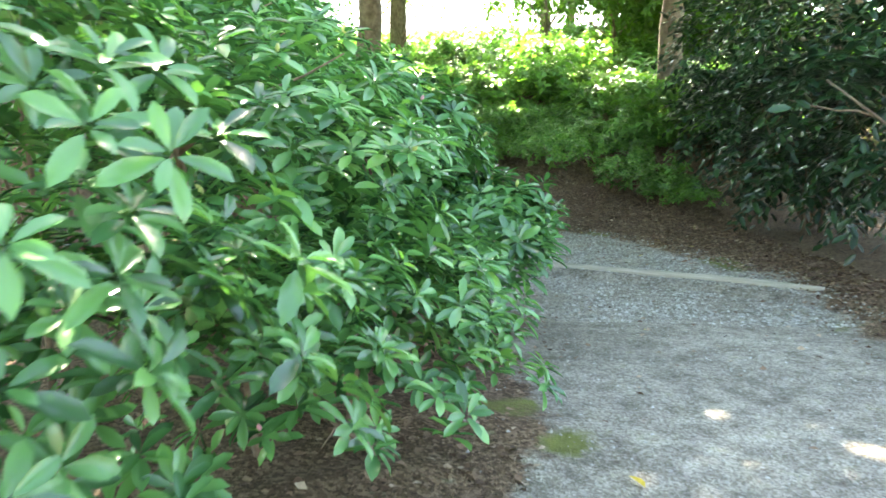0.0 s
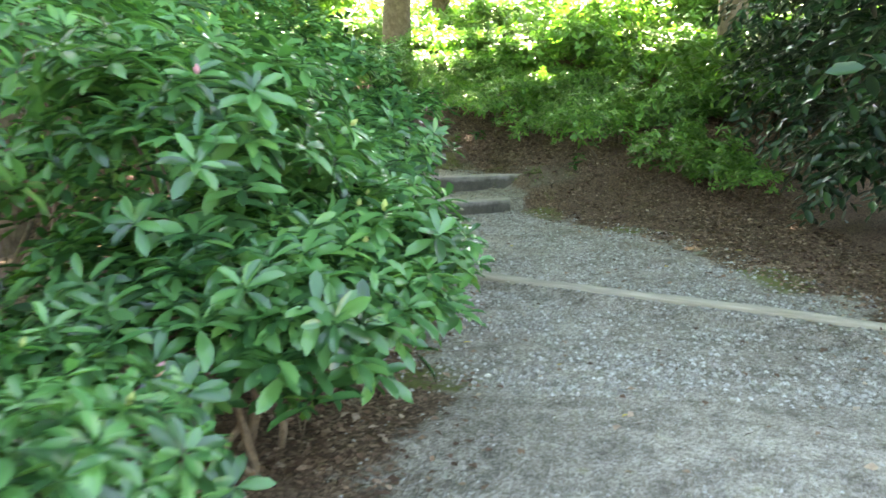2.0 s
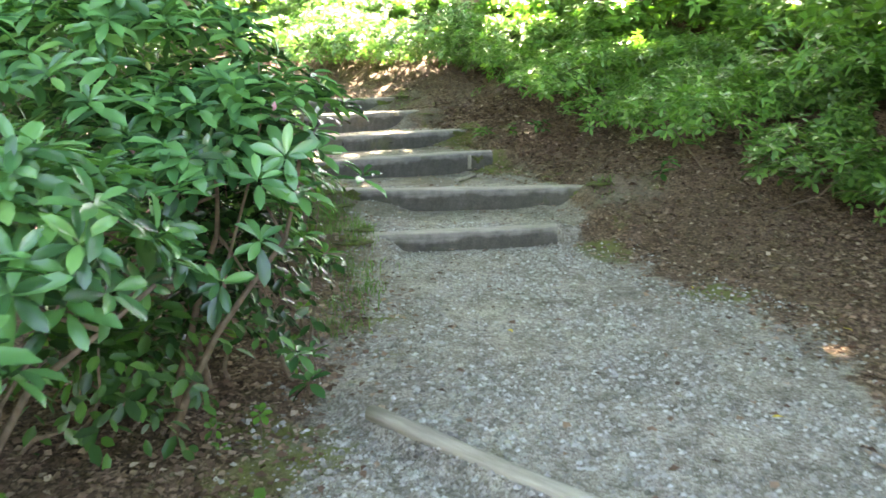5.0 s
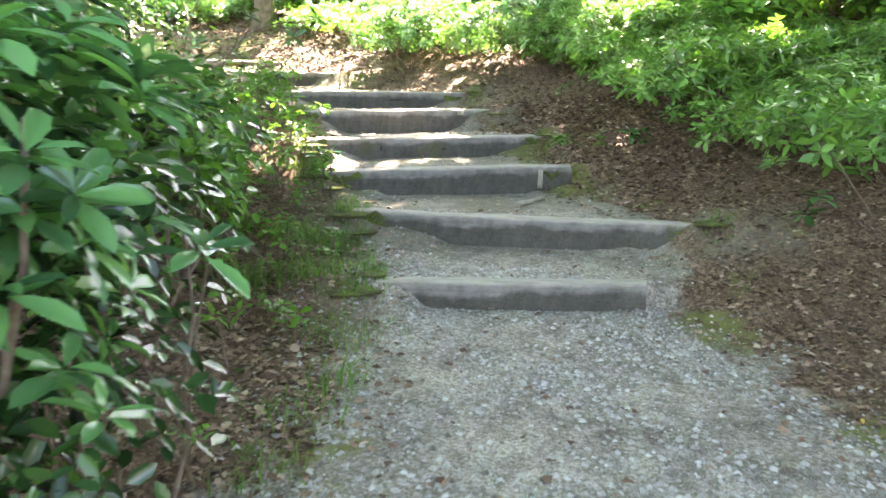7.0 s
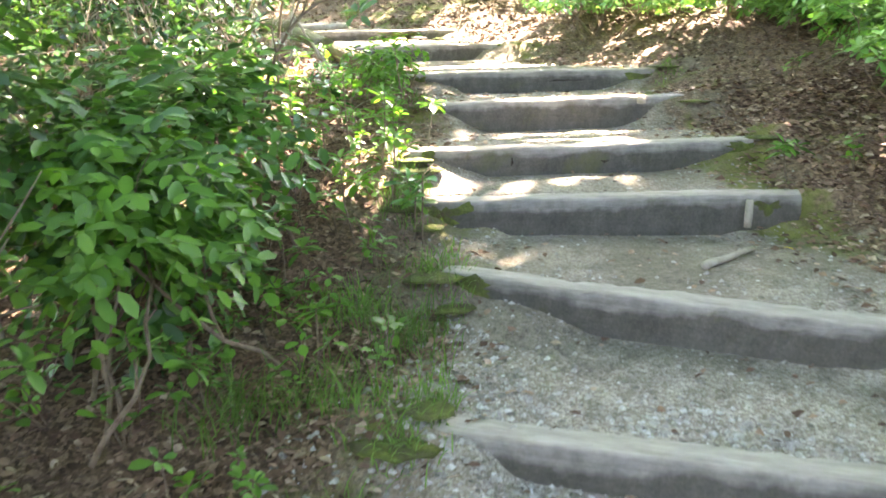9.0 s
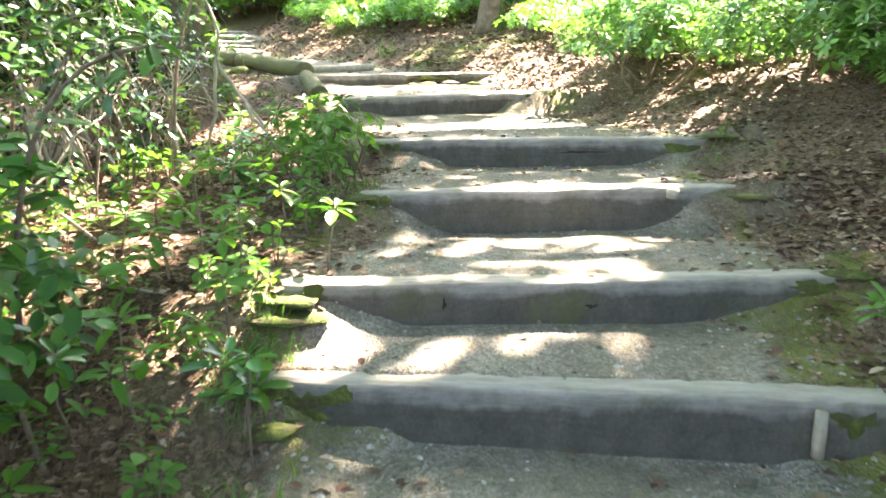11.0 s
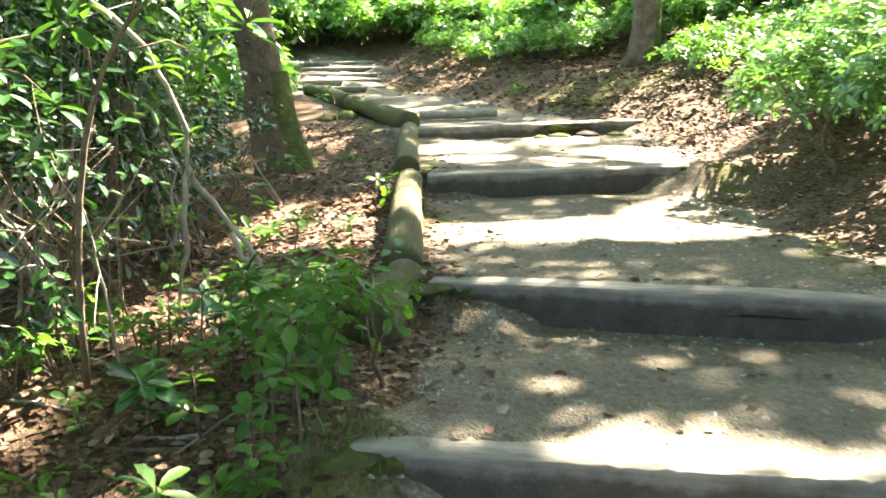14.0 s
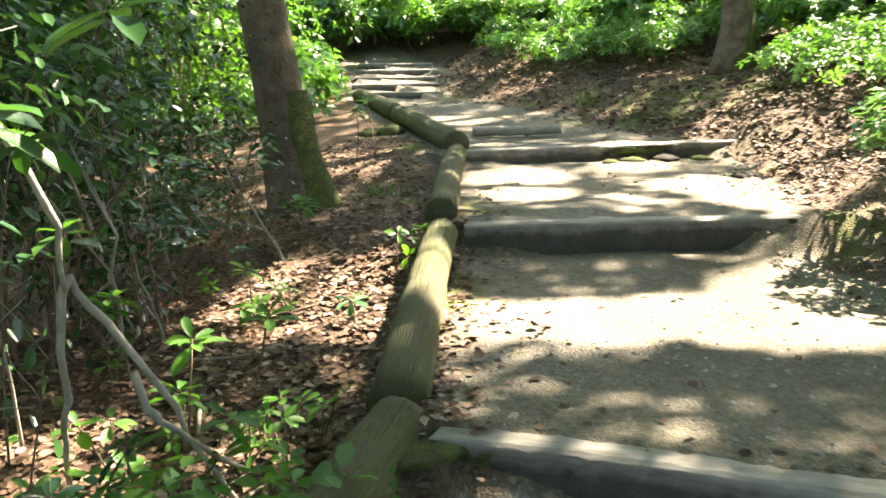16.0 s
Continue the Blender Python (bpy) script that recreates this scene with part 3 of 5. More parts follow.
def patch_on(ob, x, z, w, h, name="moss", mat=None, label="ragged cushion of green moss"):
    """A ragged cushion of moss on the face of a step, or a dark patch for the shade in a hole."""
    n, rings = 22, 5
    ang = np.linspace(0, 2 * math.pi, n, endpoint=False)
    rag = 0.75 + 0.25 * np.sin(ang * 3 + x * 7) + rng.uniform(-0.28, 0.28, n)
    p = [(x, -0.016, z)]
    for k in range(1, rings + 1):
        t = k / rings
        for i, a in enumerate(ang):
            r = t * rag[i]
            p.append((x + r * w * math.cos(a), (-0.004 - 0.014 * (1 - t) * rng.uniform(0.4, 1.3)) if k < rings else 0.004, min(z + r * h * math.sin(a), 0.002)))
    i = np.arange(n)
    j = (i + 1) % n
    quads = np.concatenate([np.stack([1 + k * n + i, 1 + (k + 1) * n + i, 1 + (k + 1) * n + j, 1 + k * n + j], 1) for k in range(rings - 1)])
    part(name, (np.array(p), [quads, np.stack([np.zeros(n, dtype=int), 1 + i, 1 + j], 1)]), mat or MOSSY, ob, label)


def peg_on(ob, x, z, r, ln):
    part("peg", tube(np.array([(x, -0.03, z - ln), (x, -0.032, z - ln * 0.5), (x, -0.03, z)]), [r, r * 1.05, r * 0.95], 9, 0.06), PALE, ob, "pale wooden peg against the timber")


TIMBERS = [sleeper(*s, hollow=(-0.15, 0.85) if k == 7 else None) for k, s in enumerate(STEPS)]
for k, x, z, w, h in [(0, -0.78, -0.07, 0.13, 0.06), (1, -1.15, -0.08, 0.18, 0.08), (1, 1.12, -0.09, 0.16, 0.07), (2, -0.95, -0.1, 0.2, 0.09), (2, 0.93, -0.08, 0.1, 0.06), (3, 1.05, -0.07, 0.15, 0.06), (3, -1.1, -0.07, 0.13, 0.07),
                      (4, -0.98, -0.08, 0.12, 0.07), (4, 1.0, -0.06, 0.09, 0.04), (5, 1.0, -0.1, 0.2, 0.08), (5, -1.12, -0.09, 0.12, 0.07), (6, 1.05, -0.05, 0.12, 0.05), (7, 0.3, -0.07, 0.35, 0.05)]:
    patch_on(TIMBERS[k], x, z, w, h)
ROTTEN_AND_SHADE = mottled("rotten_wood_and_shade", [(0.3, (0.012, 0.010, 0.008)), (0.7, (0.04, 0.032, 0.024))], 30.0)
# split, hole and notch have no opening: their shade is a dark patch
patch_on(TIMBERS[5], 0.30, -0.10, 0.22, 0.010, "split_shade", ROTTEN_AND_SHADE, "dark patch on the timber for the shade in a rotten split")
patch_on(TIMBERS[3], 0.09, -0.12, 0.035, 0.014, "hole_shade", ROTTEN_AND_SHADE, "small dark patch on the timber for the shade in a hole")
patch_on(TIMBERS[3], -0.53, -0.10, 0.012, 0.03, "notch_shade", ROTTEN_AND_SHADE, "small dark patch on the timber for the shade in a notch")
peg_on(TIMBERS[2], 0.81, -0.03, 0.022, 0.16)
peg_on(TIMBERS[4], 0.68, -0.005, 0.035, 0.05)


def round_log(name, a, b, r, label, group, mat=None, sides=14, n=18, sink=0.0):
    a, b = Vector(a), Vector(b)
    p = wander((0, 0, 0), ((b - a).length, 0, 0), n, 0.006)
    v, f = tube(p, np.linspace(r, r * 0.92, n) * (1 + rng.normal(0, 0.012, n)), sides, 0.03)
    ob = part(name, (v, f), mat or LOGWOOD, None, label)
    ob.matrix_world = Matrix.Translation(a) @ (b - a).to_track_quat("X", "Z").to_matrix().to_4x4()
    return tagged(ob, label, "log", group)


DEBARKED = mottled("debarked_log_wood", [(0.3, (0.23, 0.21, 0.17)), (0.5, (0.33, 0.305, 0.255)), (0.7, (0.44, 0.41, 0.345))], 6.0, 0.8, 20.0, 0.6, 0.01, 6.0, (0.5, 7.0, 7.0))
round_log("threshold_log", (0.52, 4.80, -0.066), (3.5, 3.28, -0.066), 0.038, "thin pale debarked log laid across the gravel path", "", DEBARKED)
EDGE = "mossy logs edging the steps"
for a, b, r in [((-4.05, 10.96, 1.11), (-4.50, 11.40, 1.19), 0.125), ((-4.58, 11.42, 1.22), (-6.52, 12.57, 1.42), 0.112),
                ((-6.95, 12.78, 1.46), (-9.10, 14.03, 1.66), 0.112), ((-9.25, 14.12, 1.74), (-12.2, 14.75, 1.94), 0.13), ((-12.3, 14.77, 1.95), (-15.2, 15.3, 2.14), 0.13)]:
    round_log("edging_log", a, b, r, "weathered round log with green moss, edging the path", EDGE)


round_log("low_log", (-10.45, 14.95, 1.78), (-9.9, 15.85, 1.80), 0.06, "thin pale log lying across the upper path", "", PALE)


def at_step(k, u, f):
    (mx, my), (dx, dy), half, top, foot = STEPS[k]
    return mx + dx * half * u - dy * f, my + dy * half * u + dx * f


def clod(x, y, r, flat, mat, name, label, group=""):
    """A lumpy piece lying half sunk in the ground."""
    ang = np.linspace(0, 2 * math.pi, 14, endpoint=False)
    rows = [(1.0, -0.4), (1.05, 0.1), (0.85, 0.5), (0.5, 0.82), (0.18, 0.95)]
    v = np.array([(r * k * math.cos(a) * (1.5 + 0.3 * math.sin(3 * a + x * 9)) * rng.uniform(0.85, 1.15), r * k * math.sin(a) * rng.uniform(0.85, 1.15), r * flat * h * rng.uniform(0.8, 1.2)) for k, h in rows for a in ang])
    i = np.arange(14)
    j = (i + 1) % 14
    quads = np.concatenate([np.stack([k * 14 + i, k * 14 + j, (k + 1) * 14 + j, (k + 1) * 14 + i], 1) for k in range(4)])
    ob = part(name, (v, [quads, (56 + i)[None]]), mat, None, label)
    ob.matrix_world = Matrix.Translation(on_ground(x, y)) @ Matrix.Rotation(rng.uniform(0, 3.1), 4, "Z")
    return tagged(ob, label, "moss" if "moss" in name else "clod", group)


for k, u, f, r in [(0, -1.0, -0.08, 0.13), (0, -0.96, 0.08, 0.10), (1, -1.0, 0.03, 0.15), (1, -0.9, -0.12, 0.10), (1, 0.99, -0.05, 0.12), (2, -1.0, 0.04, 0.14), (2, -0.92, -0.1, 0.1), (3, -1.0, 0.05, 0.15), (3, -0.95, -0.12, 0.12),
                   (3, 1.0, 0.02, 0.10), (4, -1.0, 0.05, 0.13), (4, 1.02, -0.06, 0.1), (5, -1.0, 0.0, 0.13), (5, 1.0, -0.04, 0.11)]:
    x, y = at_step(k, u, f)
    clod(x, y, r * 0.85, 0.15, MOSSY, "moss_cushion", "flat green moss cushion over the end of a timber step", "moss cushions at the steps")
CRUMBLED = "crumbled mossy pieces of the rotten step"
for x, y, r in [(-8.58, 15.84, 0.09), (-8.49, 16.18, 0.12), (-8.40, 16.59, 0.09), (-8.62, 15.57, 0.07), (-7.45, 16.24, 0.10)]:
    clod(x, y, r, 0.45, MOSSY if r < 0.1 else ROTTEN_AND_SHADE, "rotten_chunk", "crumbled chunk of rotten timber grown over with moss", CRUMBLED)
for x, y, r in [(-11.46, 14.33, 0.17), (-11.58, 14.06, 0.13)]:
    clod(x, y, r, 0.6, MOSSY, "mossy_root", "moss-covered root lying beside the edging log", "mossy roots")


# ---------------------------------------------------------------- plants
def sprays(pos, way, n, reach, length, width, droop=0.35, cheap=False):
    """Twigs with leaves in two rows."""
    m = len(pos)
    way = unit(way)
    t = np.linspace(0.1, 1, n)
    hang = np.array([0, 0, -1.0])
    p = pos[:, None] + way[:, None] * (t[None, :, None] * reach) + hang * (t[None, :, None] ** 2 * reach * droop)
    side = unit(np.cross(way, np.array([0, 0, 1.0])) + 1e-6)
    flip = np.where(np.arange(n) % 2 == 0, 1.0, -1.0)[None, :, None]
    d = way[:, None] * 0.55 + side[:, None] * flip * 0.8 + hang * 0.35 + rng.normal(0, 0.22, (m, n, 3))
    up = np.array([0, 0, 1.0]) + 0.5 * way[:, None] + rng.normal(0, 0.35, (m, n, 3))
    ln = length * rng.uniform(0.65, 1.15, (m, n))
    return leaves_at(p.reshape(-1, 3), d.reshape(-1, 3), up.reshape(-1, 3), ln.ravel(), (ln * width).ravel(), cheap)


def on_lobes(lobes, n, low=-0.35, shell=0.35):
    """Places near the skins of ellipsoids, with the way out."""
    area = np.array([a[3] * a[4] + a[3] * a[5] + a[4] * a[5] for a in lobes])
    k = rng.choice(len(lobes), n, p=area / area.sum())
    L = np.array(lobes)[k]
    d = unit(rng.normal(0, 1, (n, 3)))
    d[:, 2] = np.where(d[:, 2] < low, -d[:, 2] * 0.8, d[:, 2])
    r = 1 - shell * rng.random(n) ** 1.6 + 0.10 * rng.normal(0, 1, n) * (rng.random(n) < 0.3)
    return L[:, :3] + d * L[:, 3:] * r[:, None], unit(d / L[:, 3:])


def stems_of(thing_ob, lobes, n, radius, mat=TWIG, spread=0.2, name="stem"):
    for i in range(n):
        c = lobes[i % len(lobes)]
        foot = np.array([*np.clip(rng.normal(0, spread, 2), -1.3 * spread, 1.3 * spread), -0.06])
        tip = np.array(c[:3]) + rng.normal(0, 0.35, 3) * np.array(c[3:])
        p = wander(foot, tip, 7, 0.06)
        pieces = [tube(p, np.linspace(radius, radius * 0.35, 7), 6, 0.1)]
        for b in range(2):
            q = p[rng.integers(2, 6)]
            e = np.array(c[:3]) + unit(rng.normal(0, 1, 3)) * np.array(c[3:]) * 0.85
            pieces.append(tube(wander(q, e, 5, 0.04), np.linspace(radius * 0.45, radius * 0.15, 5), 5, 0.1))
        part(name, joined(pieces), mat, thing_ob)


def rhododendron(x, y, lobes, n, label, near=0, leaf=0.13, group="rhododendrons beside the path", stems=4, mat=None):
    """lobes: centre and radii from the foot."""
    ob = thing("rhododendron_bush", on_ground(x, y), label, "bush", group)
    stems_of(ob, lobes, stems, 0.02)
    pos, out = on_lobes(lobes, n)
    ax = unit(out * 0.6 + np.array([0, 0, 0.8]) + rng.normal(0, 0.25, (n, 3)))
    keep = pos[:, 2] > 0.05
    pos, ax = pos[keep], ax[keep]
    part("foliage", whorls(pos[near:], ax[near:], 9, leaf, 0.38), mat or RHODO, ob)
    for i in range(near):
        w = WHORLS[i % len(WHORLS)]
        o = new("leaf_whorl", w)
        o.parent = ob
        q = Vector(ax[i]).to_track_quat("Z", "Y").to_matrix().to_4x4()
        o.matrix_basis = Matrix.Translation(Vector(pos[i])) @ q @ Matrix.Rotation(rng.uniform(0, 6.28), 4, "Z") @ Matrix.Scale(leaf * rng.uniform(0.85, 1.15), 4)
        if i % 4 == 0:
            bud = new("bud", BUDS[1 if i % 24 == 0 else 0])
            bud.parent = o
    return ob


def bud_mesh(mat):
    p = np.stack([np.zeros(6), np.zeros(6), np.linspace(-0.02, 0.24, 6)], 1)
    return mesh_from("bud", *tube(p, [0.03, 0.06, 0.075, 0.065, 0.04, 0.008], 8), mat)


def whorl_mesh():
    v, f = whorls(np.zeros((1, 3)), np.array([[0, 0, 1.0]]), 10, 1.0, 0.38)
    return mesh_from("leaf_whorl", v, f, RHODO)


WHORLS = [whorl_mesh() for _ in range(8)]
BUDS = [bud_mesh(mottled("green_bud", [(0.3, (0.28, 0.36, 0.10)), (0.7, (0.42, 0.48, 0.18))], 40.0)), bud_mesh(mottled("pink_bud", [(0.3, (0.45, 0.16, 0.22)), (0.7, (0.65, 0.38, 0.42))], 40.0))]


def ball(x, y, z, r, rz=None):
    return (x, y, z, r, r, rz or r)


GREEN = "broad evergreen rhododendron bush with glossy leaf rosettes beside the gravel path"
TALL = "tall dense rhododendron bush with bluish glossy leaves"
FRONT = [
    (-0.85, -2.12, [ball(0, 0, 0.9, 0.85, 0.9), ball(0.3, 0.55, 0.55, 0.72, 0.55), ball(-0.3, 0.1, 1.6, 0.85), ball(-0.4, -0.5, 0.7, 0.6)], 1000, 60, TALL),
    (-0.25, -0.65, [ball(0.05, 0, 0.5, 0.86, 0.55), ball(-0.2, -0.3, 1.05, 0.75), ball(0.15, 0.5, 0.4, 0.6, 0.45)], 800, 70, GREEN),
    (-1.45, -0.1, [ball(0, 0, 1.2, 1.1, 1.15), ball(0.2, 0.5, 1.8, 0.8)], 620, 0, TALL),
    (-0.15, 1.20, [ball(0, 0, 0.58, 0.80, 0.55), ball(-0.1, 0.2, 1.05, 0.75), ball(0.1, -0.4, 0.45, 0.65, 0.5), ball(0.45, 0.30, 0.75, 0.55, 0.42), ball(0.55, -0.25, 0.62, 0.45, 0.4), ball(0.70, 0.55, 0.66, 0.42, 0.38)], 960, 150, GREEN),
    (-0.25, 2.75, [ball(0.0, 0, 0.95, 0.75, 0.45), ball(-0.35, 0.3, 1.25, 0.7), ball(0.30, 0.7, 1.05, 0.5, 0.35), ball(-0.5, -0.2, 0.45, 0.5, 0.4), ball(0.72, -0.35, 0.62, 0.38, 0.34)], 560, 130, GREEN),
    (-1.55, 2.0, [ball(0, 0, 1.2, 1.2, 1.2), ball(0, 0.7, 1.7, 0.9)], 620, 0, TALL),
    (-0.40, 4.6, [ball(0, 0, 0.95, 0.80, 0.65), ball(0.40, 0.25, 1.30, 0.50, 0.35), ball(-0.4, 0.3, 1.5, 0.8)], 560, 40, GREEN),
    (-1.75, 4.2, [ball(0, 0, 1.2, 1.2, 1.2), ball(0.1, 0.6, 1.9, 0.9)], 620, 0, TALL),
    (-2.9, -2.2, [ball(0, 0, 1.3, 1.4, 1.5), ball(0, 0.6, 2.3, 1.1)], 560, 0, TALL),
    (-3.0, 1.0, [ball(0, 0, 1.4, 1.5, 1.5), ball(0, 0.6, 2.4, 1.1)], 560, 0, TALL),
    (-3.3, 4.4, [ball(0, 0, 1.4, 1.5, 1.5), ball(0.3, 0.6, 2.4, 1.1)], 560, 0, TALL),
    (-1.6, -5.6, [ball(0, 0, 1.2, 1.3, 1.3), ball(0, 0.5, 1.9, 0.9)], 300, 0, TALL),
]
for x, y, lobes, n, near, label in FRONT:
    rhododendron(x, y, lobes, int(n * 0.78), label, near, (0.155 if y > 0 else 0.116) if near else 0.14, stems=7 if 0 < y < 4 and near else 4)


def laurel(x, y, lobes, n, label):
    ob = thing("laurel_shrub", on_ground(x, y), label, "shrub", "dark laurels beside the path")
    stems_of(ob, lobes, 5, 0.03)
    pos, out = on_lobes(lobes, n, -0.7, 0.5)
    way = unit(out + rng.normal(0, 0.4, (n, 3)) + np.array([0, 0, -0.1]))
    part("foliage", sprays(pos - way * 0.2, way, 7, 0.42, 0.165, 0.46, 0.4, "small"), LAUREL, ob)
    return ob


DARK = "large dark green laurel with drooping glossy leaves beside the path"
for x, y, lobes, n in [
    (5.0, 4.6, [ball(0, 0, 1.3, 1.35, 1.3), ball(0.2, 0, 2.4, 1.3)], 620),
    (4.95, 6.9, [ball(0, 0, 1.3, 1.4, 1.3), ball(0.1, 0, 2.5, 1.45), ball(-0.4, -0.3, 0.8, 0.9, 0.75)], 760),
    (5.0, 9.2, [ball(0, 0, 1.2, 1.4, 1.2), ball(-0.1, 0.2, 2.4, 1.4)], 620),
    (4.8, 10.6, [ball(0, 0, 0.8, 0.9, 0.8), ball(0.2, 0.2, 1.4, 0.75)], 260),
    (5.3, 2.2, [ball(0, 0, 1.1, 1.3, 1.2), ball(0, 0, 2.2, 1.2), ball(-1.3, 0.2, 1.9, 0.7, 0.5), ball(-2.2, 0.5, 1.75, 0.42, 0.32)], 460),
    (5.2, -1.5, [ball(0, 0, 1.1, 1.5, 1.3), ball(0, 0, 2.2, 1.2)], 300),
]:
    laurel(x, y, lobes, n, DARK)


def cover_shrub(seed_x, cheap, n, label):
    """A low leafy mound, one of a few that are repeated."""
    ob = thing("low_shrub", (seed_x, -90, 0), label, "shrub", "low shrubs of the bank")
    lobes = [ball(rng.normal(0, 0.22), rng.normal(0, 0.22), rng.uniform(0.22, 0.42), rng.uniform(0.3, 0.42), rng.uniform(0.24, 0.34)) for _ in range(4)]
    stems_of(ob, lobes, 2, 0.008, TWIG, 0.12)
    pos, out = on_lobes(lobes, n, -0.3, 0.5)
    ax = unit(out * 0.5 + np.array([0, 0, 0.8]) + rng.normal(0, 0.3, (n, 3)))
    keep = pos[:, 2] > 0.02
    part("foliage", whorls(pos[keep], ax[keep], 7, 0.14 if cheap is True else 0.10, 0.46, 0.2, cheap), COVER, ob)
    return ob


COVERS = "low evergreen shrub with bright green leaves on the woodland bank"
FINE = [cover_shrub(i, "small", 84, COVERS) for i in range(4)]
PLAIN = [cover_shrub(10 + i, True, 190, COVERS) for i in range(4)]


PLANTED = set()


def set_down(ob, x, y, scale, tall=1.0):
    turn = Matrix.Rotation(rng.uniform(0, 6.28), 4, "Z")
    place = Matrix.Translation(on_ground(x, y, -0.02)) @ turn
    if ob.name not in PLANTED:
        PLANTED.add(ob.name)
        ob.matrix_basis = place
        return ob
    return copy_thing(ob, place @ Matrix.Diagonal((scale, scale, scale * tall, 1)))


def planting(step, least, most, kinds, size, x0, x1, y0, y1):
    for gx in np.arange(x0, x1, step):
        for gy in np.arange(y0, y1, step):
            x, y = gx + rng.uniform(-0.5, 0.5) * step, gy + rng.uniform(-0.5, 0.5) * step
            side, half, along = (float(a[0]) for a in beside(np.array([x]), np.array([y])))
            over = side - half
            off = least + ((0.75 if x > -11 else 0.1) if x < -7.0 and least < 1 else 0) + (0.3 if y < 9.4 and x > 0 else 0) + 0.15 * math.sin(3 * x + 2 * y)
            if over < off or over > most or x > 3.7 and y < 10.3 or math.hypot(x + 10.6, y - 18.8) < 1.2 or math.hypot(x + 2.55, y - 17.3) < 0.9 or math.hypot(x + 4.6, y - 14.9) < 1.15:
                continue
            set_down(kinds[int(rng.integers(len(kinds)))], x, y, rng.uniform(0.8, 1.15) * size, rng.uniform(0.8, 1.2))


planting(0.66, 0.98, 3.2, FINE, 1.05, -17, 4, 8, 21)
planting(0.7, 1.5, 3.4, PLAIN, 0.8, -1.5, 4.2, 8.8, 15.5)
planting(1.0, 3.2, 6.0, PLAIN, 1.45, -17, 7, 9, 24)
planting(1.15, 0.45, 6.0, PLAIN, 1.5, -30, -17, 13, 27)
for x, y in [(-21.2, 15.3), (-20.6, 14.4), (-22.2, 16.6), (-21.6, 17.6), (-22.9, 15.2), (-19.4, 15.4), (-18.6, 14.9), (-23.4, 14.1), (-19.8, 13.6), (-22.0, 13.2), (-19.7, 17.2), (-20.4, 16.7), (-21.0, 16.3), (-20.3, 17.9), (-19.5, 16.4), (-19.2, 18.2), (-20.9, 18.6)]:
    set_down(PLAIN[int(rng.integers(4))], x, y, rng.uniform(1.5, 1.9), 1.25)


def far_undergrowth():
    """The shrubs further off, which nobody could count."""
    pos, axes = [], []
    spots = [(gx + rng.uniform(-0.6, 0.6), gy + rng.uniform(-0.6, 0.6)) for gx in np.arange(-32, 15, 1.25) for gy in np.arange(8.5, 40, 1.25)]
    for x, y in spots:
        side, half, along = (float(a[0]) for a in beside(np.array([x]), np.array([y])))
        if not (6.0 < side - half < 22 or (side < -0.6 - half and x < -12.5 and side + half > -9)):
            continue
        if math.hypot(x + 10.6, y - 18.8) < 1.2 or x > 3 and y < 9.5:
            continue
        r, g = rng.uniform(0.65, 1.1), on_ground(x, y)
        p, o = on_lobes([(g.x, g.y, g.z + 0.35, r, r, rng.uniform(0.5, 0.9))], 50, -0.1, 0.3)
        pos.append(p)
        axes.append(unit(o * 0.6 + np.array([0, 0, 0.7]) + rng.normal(0, 0.3, o.shape)))
    v, f = whorls(np.concatenate(pos), np.concatenate(axes), 5, 0.27, 0.55, 0.2, True)
    return tagged(part("undergrowth", (v, f), COVER), "bright green shrubs covering the wooded hillside", "undergrowth", kind="stuff")


far_undergrowth()

# a taller lit bush at the turn of the steps, its leaves coloured lighter for the sun
for x, y, r, n in [(-4.85, 15.35, 0.68, 260), (-3.9, 15.0, 0.6, 170), (-3.0, 14.6, 0.5, 120), (-5.2, 16.4, 0.75, 200), (-2.2, 14.4, 0.6, 120)]:
    rhododendron(x, y, [ball(0, 0, r * 0.85, r, r * 0.8), ball(0.2, 0.2, r * 1.4, r * 0.7)], n, "young rhododendron above the steps, sunlight put into its leaf colour", 0, 0.12, "young rhododendrons above the steps", 3, SUNLIT_RHODO)


# thin-stemmed thicket on the lower side of the steps
def thicket(x, y, lobes, n, leaf, label, stems=7, mat=SAPLING, pale=3):
    ob = thing("thicket_shrub", on_ground(x, y), label, "shrub", "thicket beside the steps")
    stems_of(ob, lobes, stems, 0.012, TWIG, 0.35)
    stems_of(ob, lobes, pale, 0.012, PALE, 0.45, "bare_branch")
    pos, out = on_lobes(lobes, int(n * 1.3), -0.8, 0.85)
    n = len(pos)
    way = unit(out + rng.normal(0, 0.6, (n, 3)))
    part("foliage", sprays(pos - way * 0.1, way, 6, 0.26, leaf, 0.55, 0.25, "small"), mat, ob)
    return ob


